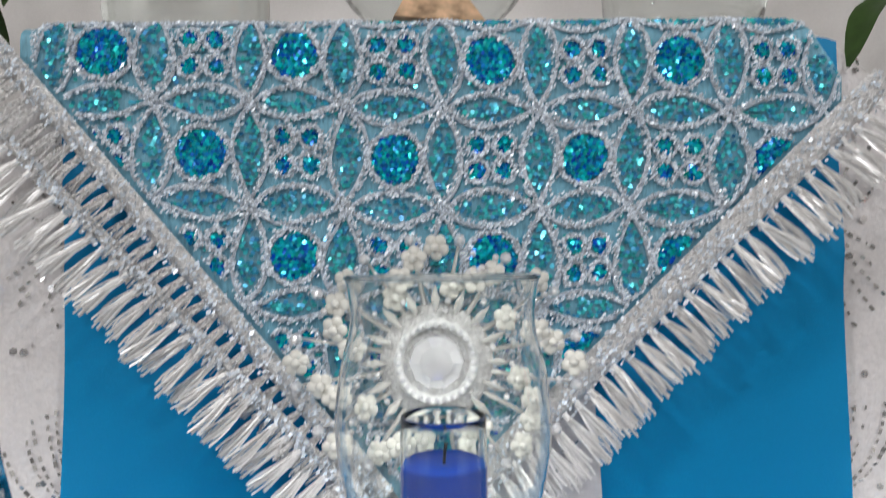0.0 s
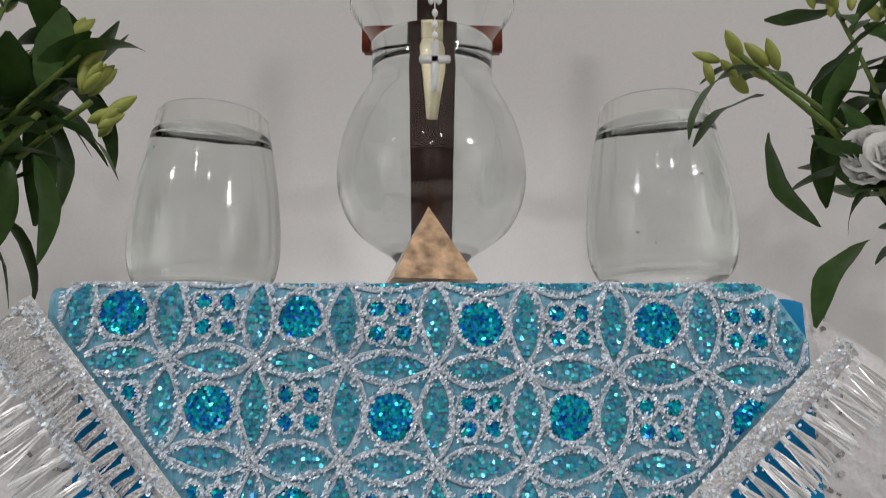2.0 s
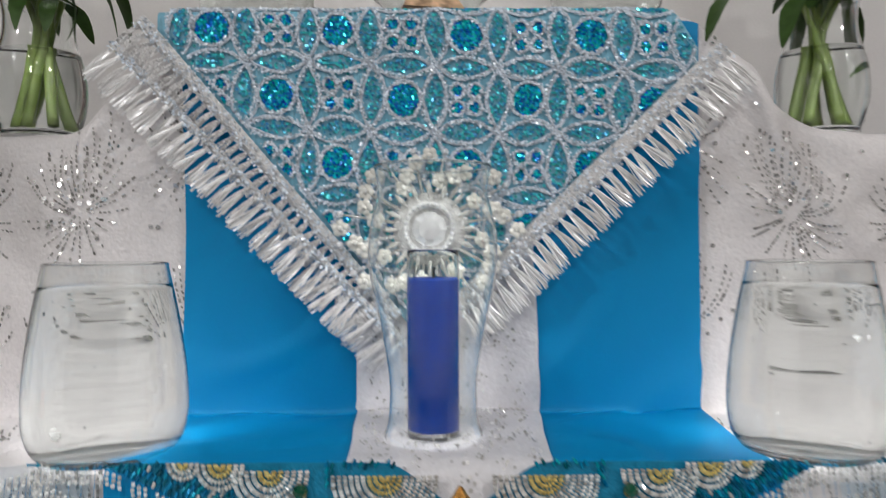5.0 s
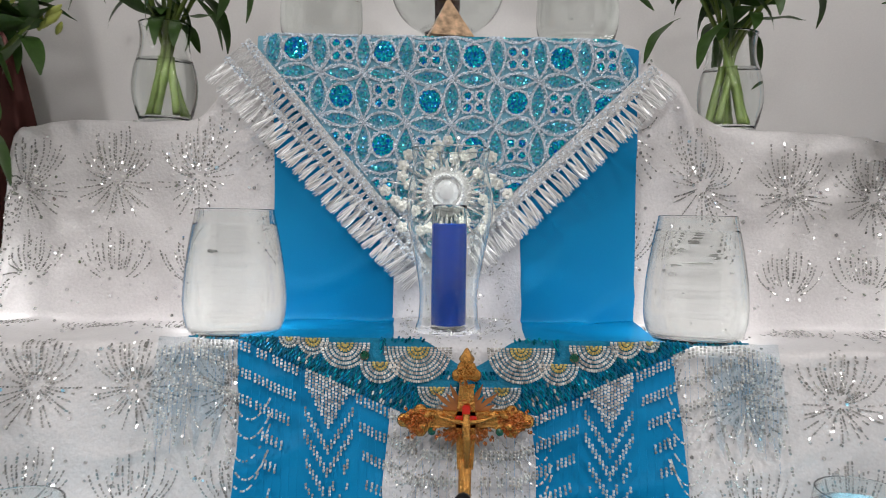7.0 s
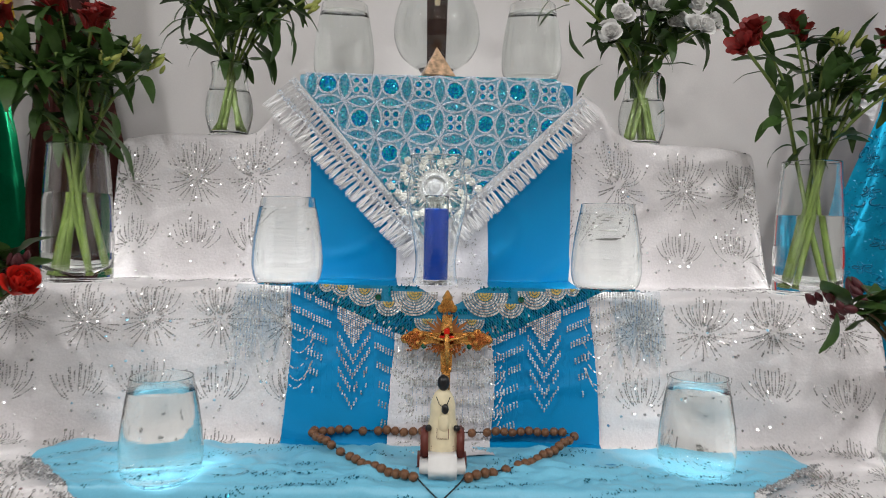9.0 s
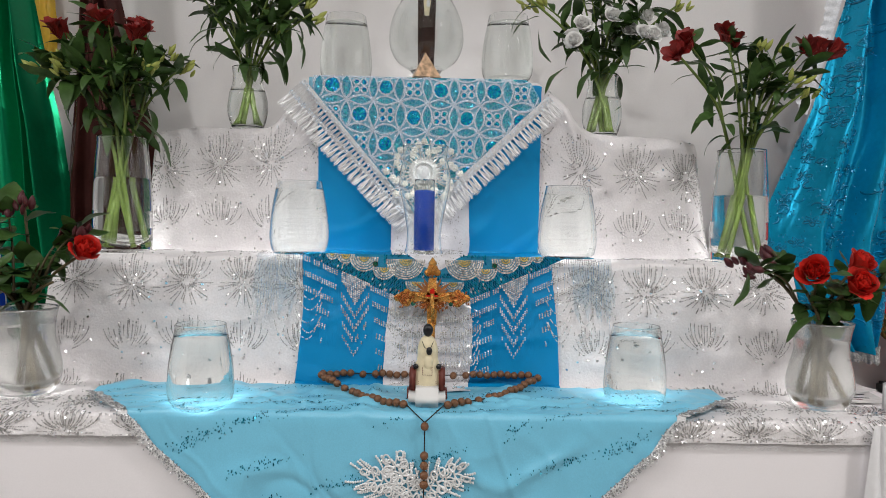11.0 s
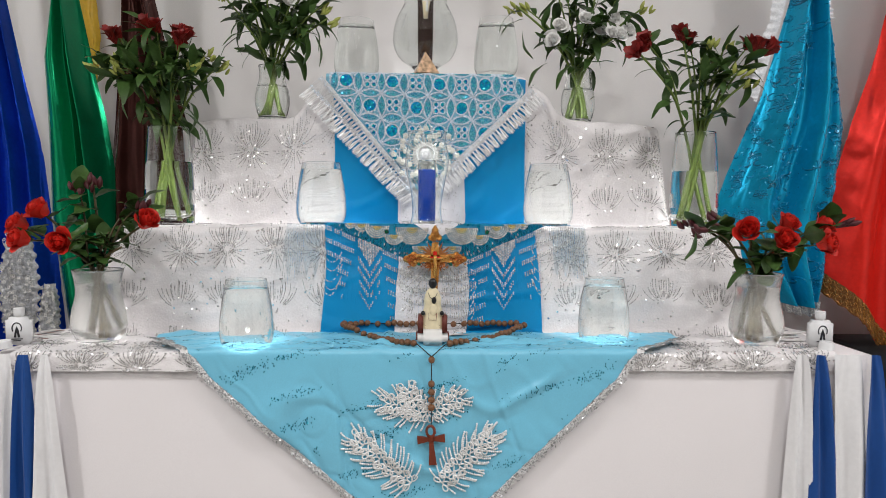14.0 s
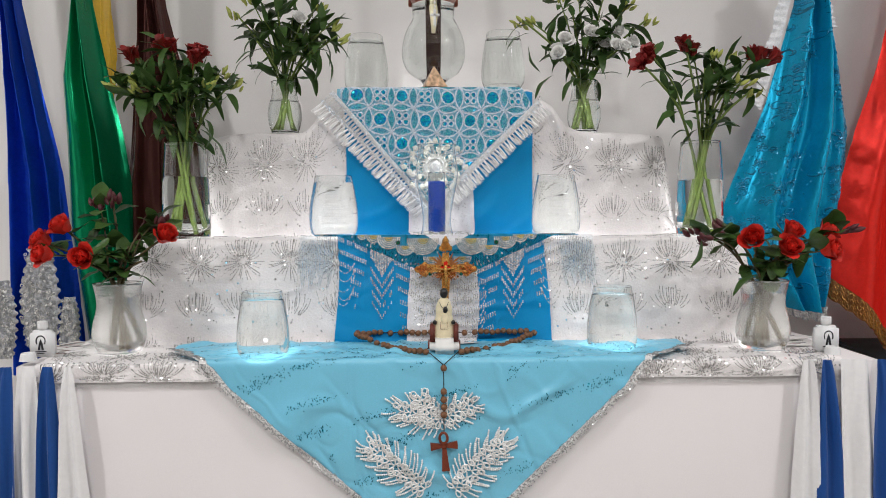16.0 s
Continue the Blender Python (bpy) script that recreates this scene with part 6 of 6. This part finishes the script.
bouquet("bunch of red roses with drooping dark buds and leaves", 0.603, 0.111, RZ, 0.860, 0.032,
        [(-0.045, -0.05, 0.937, "rose"), (0.010, -0.06, 0.922, "rose"), (0.040, -0.01, 0.945, "rose"), (0.085, -0.05, 0.917, "rose"), (0.103, -0.01, 0.942, "rose"),
         (-0.128, 0.0, 0.960, "darkbud"), (-0.110, -0.02, 0.945, "darkbud"), (0.155, 0.01, 0.965, "darkbud"), (-0.07, 0.02, 0.965, "darkbud"), (0.02, -0.04, 0.90, "leaf"), (0.05, -0.03, 0.90, "leaf"), (0.14, 0.0, 0.95, "leaf")], 6, 4,
        kinds=ROSE_LEAVES, leaf_scale=1.1, stem=M_STEM_DARK, extra=[(-0.03, -0.04, 0.875, 10, 180, 1.0), (-0.125, -0.02, 0.935, 80, 0, 0.9)])

# ---- cross relief and small white rosary ----
fig = [tube([(0, -0.008, 0.182), (0, -0.010, 0.164), (0.001, -0.009, 0.134), (0.0, -0.008, 0.098)], [0.004, 0.0095, 0.0085, 0.004], 8, flat=0.6)]
part("plain_relief", (*joined(fig), M_CREAM), cross, "plain cream relief shape")
mini = thing("small_rosary", "small white bead rosary hanging over the wooden cross", "rosary", pose(0.004, 0.442, 1.42))
MB = mesh("bead", *ball(0.0024, 8, 6, (1, 1, 1.3)), M_PEARL)
for sd in (-1, 1):
    for k in range(9):
        part("bead", MB, mini, place=pose(sd * (0.003 + 0.0011 * k), 0.001 * k, 0.062 + 0.0075 * k))
part("cord", (*tube([(0, 0, 0.03), (0, 0, 0.06), (0.012, 0.012, 0.13), (0.010, 0.05, 0.165), (0, 0.055, 0.17), (-0.010, 0.05, 0.165), (-0.012, 0.012, 0.13), (0, 0, 0.06)], 0.0006, 4), M_PEARL), mini)
for k in range(3):
    part("bead", MB, mini, place=pose(0, 0, 0.034 + 0.009 * k))
part("cross_pendant", (*joined([box(-0.003, 0.003, -0.0015, 0.0015, -0.012, 0.029, 0.0008), box(-0.0115, 0.0115, -0.0015, 0.0015, 0.012, 0.018, 0.0008)]), M_PEARL), mini, "small white cross pendant")

# ---- bottles and papers at the table's ends ----


def bottle(x, y, turn):
    b = thing("small_bottle", "small white plastic bottle with a printed label", "bottle", pose(x, y, TOP + 0.007, 0, 0, turn), "bottles on the table")
    bm = bmesh.new()
    bmesh.ops.create_cube(bm, size=1)
    for v in bm.verts:
        v.co = Vector((v.co.x * 0.040, v.co.y * 0.022, 0.024 + v.co.z * 0.048))
    bmesh.ops.bevel(bm, geom=bm.edges[:], offset=0.005, segments=3, affect="EDGES")
    body = part("body", (*from_bm(bm), M_PLASTIC), b)
    part("cap", (*lathe(smooth_profile([(0.006, 0.046), (0.0062, 0.050), (0.0085, 0.051), (0.0085, 0.062), (0.0078, 0.064), (0, 0.064)], 2), 20), M_PLASTIC), b)
    ring = [(0.0075 * math.cos(a), -0.0114, 0.030 + 0.0095 * math.sin(a)) for a in np.linspace(-0.6, math.pi + 0.6, 20)]
    part("printed_arch", (*tube(ring, 0.0010, 5), M_INK), body, "dark printed arch")
    part("printed_shape", (*slab_xz([(-0.005, 0.014), (-0.003, 0.026), (0, 0.034), (0.003, 0.026), (0.005, 0.014), (0.0015, 0.014), (0, 0.024), (-0.0015, 0.014)], -0.0118, -0.0112), M_INK, False), body, "dark printed shape")
    for k, w in enumerate((0.009, 0.006)):
        part("printed_bar", (*box(-w, w, -0.0117, -0.0112, 0.0105 - 0.003 * k, 0.0120 - 0.003 * k), M_INK, False), body)
    return b


bottle(-0.704, 0.098, 8)
bottle(0.704, 0.082, -6)


def lid(x, y):
    ob = part("plastic_lid", (*lathe(smooth_profile([(0, 0), (0.013, 0), (0.0135, 0.002), (0.0115, 0.012), (0.0095, 0.013), (0.0085, 0.004), (0, 0.003)], 3), 24), M_PLASTIC), place=pose(x, y, TOP + 0.007))
    return tagged(ob, "small white plastic lid beside the bottle", "lid")


lid(-0.712, 0.064)
lid(0.704, 0.060)


def paper(x, y, turn, z, w=0.10, h=0.075):
    ob = thing("printed_card", "printed paper card lying on the table", "card", pose(x, y, z, 0, 0, turn), "cards on the table")
    part("sheet", (*box(-w / 2, w / 2, -h / 2, h / 2, 0, 0.0012), M_PAPER, False), ob)
    r = random.Random(int(x * 1000))
    for k in range(5):
        part("printed_bar", (*box(-w * 0.4, w * r.uniform(-0.1, 0.4), h * (0.3 - 0.15 * k), h * (0.34 - 0.15 * k), 0.0013, 0.0017), M_INK if k % 2 else M_REDBROWN, False), ob)


for k, (x, y, t) in enumerate([(-0.668, 0.165, 12), (-0.690, 0.20, -20), (0.680, 0.17, -8), (0.690, 0.215, 25), (0.652, 0.20, 10)]):
    paper(x, y, t, TOP + 0.0035 + 0.0025 * k)

# silver lace of the navy flag, ruffle and flowers of the turquoise one, gold border of the red one


def ruffle(path, width, material, parent, name, label, waves=14, out=(1, 0, 0), depth=0.010):
    n = 160
    P = smooth_profile(path, 20)
    v = []
    for i in range(n):
        f = i / (n - 1) * (len(P) - 1.001)
        q = Vector(P[int(f)]).lerp(Vector(P[int(f) + 1]), f - int(f))
        for j in range(6):
            t = j / 5
            w = width * (1 + 0.10 * math.sin(i * 0.23)) * smoothstep(1.02, 0.86, i / n)
            y = depth * t * math.sin(waves * 2 * math.pi * i / n)
            v.append((q[0] + out[0] * w * t, q[1] + y + out[1] * w * t, q[2] + out[2] * w * t))
    part(name, (v, grid_faces(n, 6), material), parent, label)


ruffle([(0.862, 0.515, 1.60), (0.850, 0.515, 1.48), (0.815, 0.515, 1.34), (0.785, 0.515, 1.23)], -0.030, M_GAUZE, turquoise, "ruffle", "white gauze ruffle", 23, depth=0.0022)
ruffle([(0.925, 0.515, 1.60), (0.930, 0.515, 1.48), (0.945, 0.515, 1.42)], 0.022, M_GAUZE, turquoise, "ruffle", "white gauze ruffle", 11, depth=0.0022)


def lace_patch(x, z0, z1, width, y, seed, lean=0.0):
    """A leaf-shaped piece of crumpled silver lace with a toothed outline."""
    r = random.Random(seed)
    nu, nv = 26, 40
    v = []
    for i in range(nu):
        u = i / (nu - 1) * 2 - 1
        for j in range(nv):
            t = j / (nv - 1)
            w = width * (0.45 + 0.55 * math.sin(math.pi * min(0.15 + 0.8 * t, 1))) * (1 + (0.10 if (j // 2) % 2 else -0.06))
            v.append((x + lean * t + u * w * 0.5, y - 0.003 * math.sin(u * 7 + t * 5) - 0.003 * r.random() - 0.006 * (1 - u * u), z0 + (z1 - z0) * t))
    lace = part("lace", (v, grid_faces(nu, nv), M_SILVERLACE), navy, "crumpled silver lace")
    loops = []
    for k in range(int(260 * width / 0.085)):
        u, t = r.uniform(-0.95, 0.95), r.uniform(0.02, 0.98)
        w = width * (0.45 + 0.55 * math.sin(math.pi * min(0.15 + 0.8 * t, 1)))
        cx, cz, rr = x + lean * t + u * w * 0.5, z0 + (z1 - z0) * t, r.uniform(0.002, 0.0042)
        a0, sq = r.uniform(0, 6.28), r.uniform(0.35, 0.9)
        loops.append(tube([(cx + rr * math.cos(a0) * math.cos(q * 0.9) - rr * sq * math.sin(a0) * math.sin(q * 0.9), y - 0.010 - 0.004 * r.random(),
                            cz + rr * math.sin(a0) * math.cos(q * 0.9) + rr * sq * math.cos(a0) * math.sin(q * 0.9)) for q in range(7)], 0.0007, 4, True))
    tagged(part("silver_thread", (*joined(loops), M_BEAD_SILVER), lace), "looped bright silver thread", kind="stuff")


lace_patch(-0.905, 0.68, 0.915, 0.085, 0.455, 1, 0.0)
lace_patch(-0.995, 0.66, 0.84, 0.075, 0.45, 2)
lace_patch(-0.842, 0.66, 0.80, 0.045, 0.46, 3)


def border(verts, nu, nv, rows, material, parent, label, thread, lift=0.004):
    v = []
    for i in range(nu):
        for j in range(rows):
            x, y, z = verts[i * nv + nv - 1 - (rows - 1) + j]
            v.append((x, y - lift + (0.002 * math.sin(i * 1.3)), z - (0.006 * abs(math.sin(i * 0.45)) if j == rows - 1 else 0)))
    band = part("border", (v, grid_faces(nu, rows), material), parent, label)
    loops = []
    for i in range(1, nu - 1, 2):
        for lane in (0.2, 0.5, 0.8):
            a, b = Vector(v[i * rows]), Vector(v[i * rows + rows - 1])
            c, e = a.lerp(b, lane) + Vector((0, -0.0025, 0)), (b - a).normalized()
            side = (Vector(v[(i + 1) * rows]) - Vector(v[(i - 1) * rows])).normalized()
            rr = 0.12 * (b - a).length
            loops.append(tube([c + e * (rr * math.cos(q * 0.9 + i)) + side * (rr * 0.8 * math.sin(q * 0.9 + i)) for q in range(6)], 0.0011, 4))
    tagged(part("scroll_thread", (*joined(loops), thread), band), "raised metallic scrolls", kind="stuff")


border(rdv, rdu, rdn, 4, M_GOLDLACE, red, "gold lace border", M_GOLD)
border(tqv, tqu, tqn, 2, M_SILVERLACE, turquoise, "silver lace border", M_BEAD_SILVER)
# raised embroidery on the turquoise flag
rt = random.Random(21)
emb, gp, gn = [], [], []


def on_flag(u, t, lift=0.0015):
    """Place on the turquoise flag, between its grid points."""
    a, b = min(max(u, 0), 1) * (tqu - 1.001), min(max(t, 0), 1) * (tqn - 1.001)
    i, j = int(a), int(b)
    p = [Vector(tqv[(i + q) * tqn + j + w]) for q in (0, 1) for w in (0, 1)]
    a, b = a - i, b - j
    q = (p[0] * (1 - b) + p[1] * b) * (1 - a) + (p[2] * (1 - b) + p[3] * b) * a
    return q + Vector((0, -lift, 0))


def flag_width(t):
    return max(0.03, (on_flag(1, t) - on_flag(0, t)).length)


FLAG_H = 1.235
for k in range(190):
    t = 0.28 + 0.69 * rt.random()
    band = rt.choice((0.10, 0.14, 0.45, 0.86, 0.90, 0.72, 0.28))
    u = min(max(band + rt.gauss(0, 0.05), 0.05), 0.95)
    w = flag_width(t)
    at = lambda dx, dz, lift=0.0012: on_flag(u + dx / w, t - dz / FLAG_H, lift)
    kind = rt.random()
    turn = rt.uniform(0, 6)
    if kind < 0.33:
        for m in range(5):
            a = 2 * math.pi * m / 5 + turn
            ring = [at(0.0065 * math.cos(a) + 0.0040 * math.cos(q * 0.9) * math.cos(a) - 0.0026 * math.sin(q * 0.9) * math.sin(a),
                       0.0065 * math.sin(a) + 0.0040 * math.cos(q * 0.9) * math.sin(a) + 0.0026 * math.sin(q * 0.9) * math.cos(a)) for q in range(7)]
            emb.append(tube(ring, 0.0011, 5, True))
        emb.append(moved(ball(0.0022, 6, 5, (1, 0.5, 1)), Matrix.Translation(at(0, 0))))
    else:
        sg = rt.choice((-1, 1))
        for m in range(2):
            rr = rt.uniform(0.005, 0.011)
            cx, cz = rt.gauss(0, 0.008), rt.gauss(0, 0.008)
            n = rt.randrange(7, 12)
            emb.append(tube([at(cx + rr * math.cos(turn + m * 2 + sg * q * 0.42) * (1 - q * 0.05), cz + rr * math.sin(turn + m * 2 + sg * q * 0.42) * (1 - q * 0.05)) for q in range(n)],
                            [0.0008 + 0.0014 * math.sin(q / (n - 1) * math.pi) for q in range(n)], 5))
    for m in range(16):
        gp.append(at(rt.gauss(0, 0.011), rt.gauss(0, 0.011), 0.0012))
        gn.append((0, -1, 0.2))
tagged(part("embroidery", (*joined(emb), M_FLAG_THREAD), turquoise), "raised dark turquoise flower embroidery", kind="stuff")
tagged(part("sequins", (*flakes(gp, gn, 0.0015, 0.6, rt, 6, 0.3), M_FLAG_THREAD, False), turquoise), "small dark turquoise sequins", kind="stuff")

# dotted lace edge below the sequined overhang
lace = []
for x0, x1 in ((-0.70, -0.36), (0.33, 0.73)):
    n = int((x1 - x0) / 0.0095)
    for i in range(n):
        for row in range(2):
            x, z = x0 + (i + 0.5 * row) * 0.0095, TOP - 0.0300 - 0.0052 * row
            lace.append(tube([(x - 0.0034, 0.0430, z), (x, 0.0430, z + 0.0026), (x + 0.0034, 0.0430, z), (x, 0.0430, z - 0.0026)], 0.0006, 4, True))
edging = tagged(part("lace_edging", (*joined(lace), M_PEARL)), "narrow white openwork lace along the tablecloth edge", "lace trim", kind="stuff")
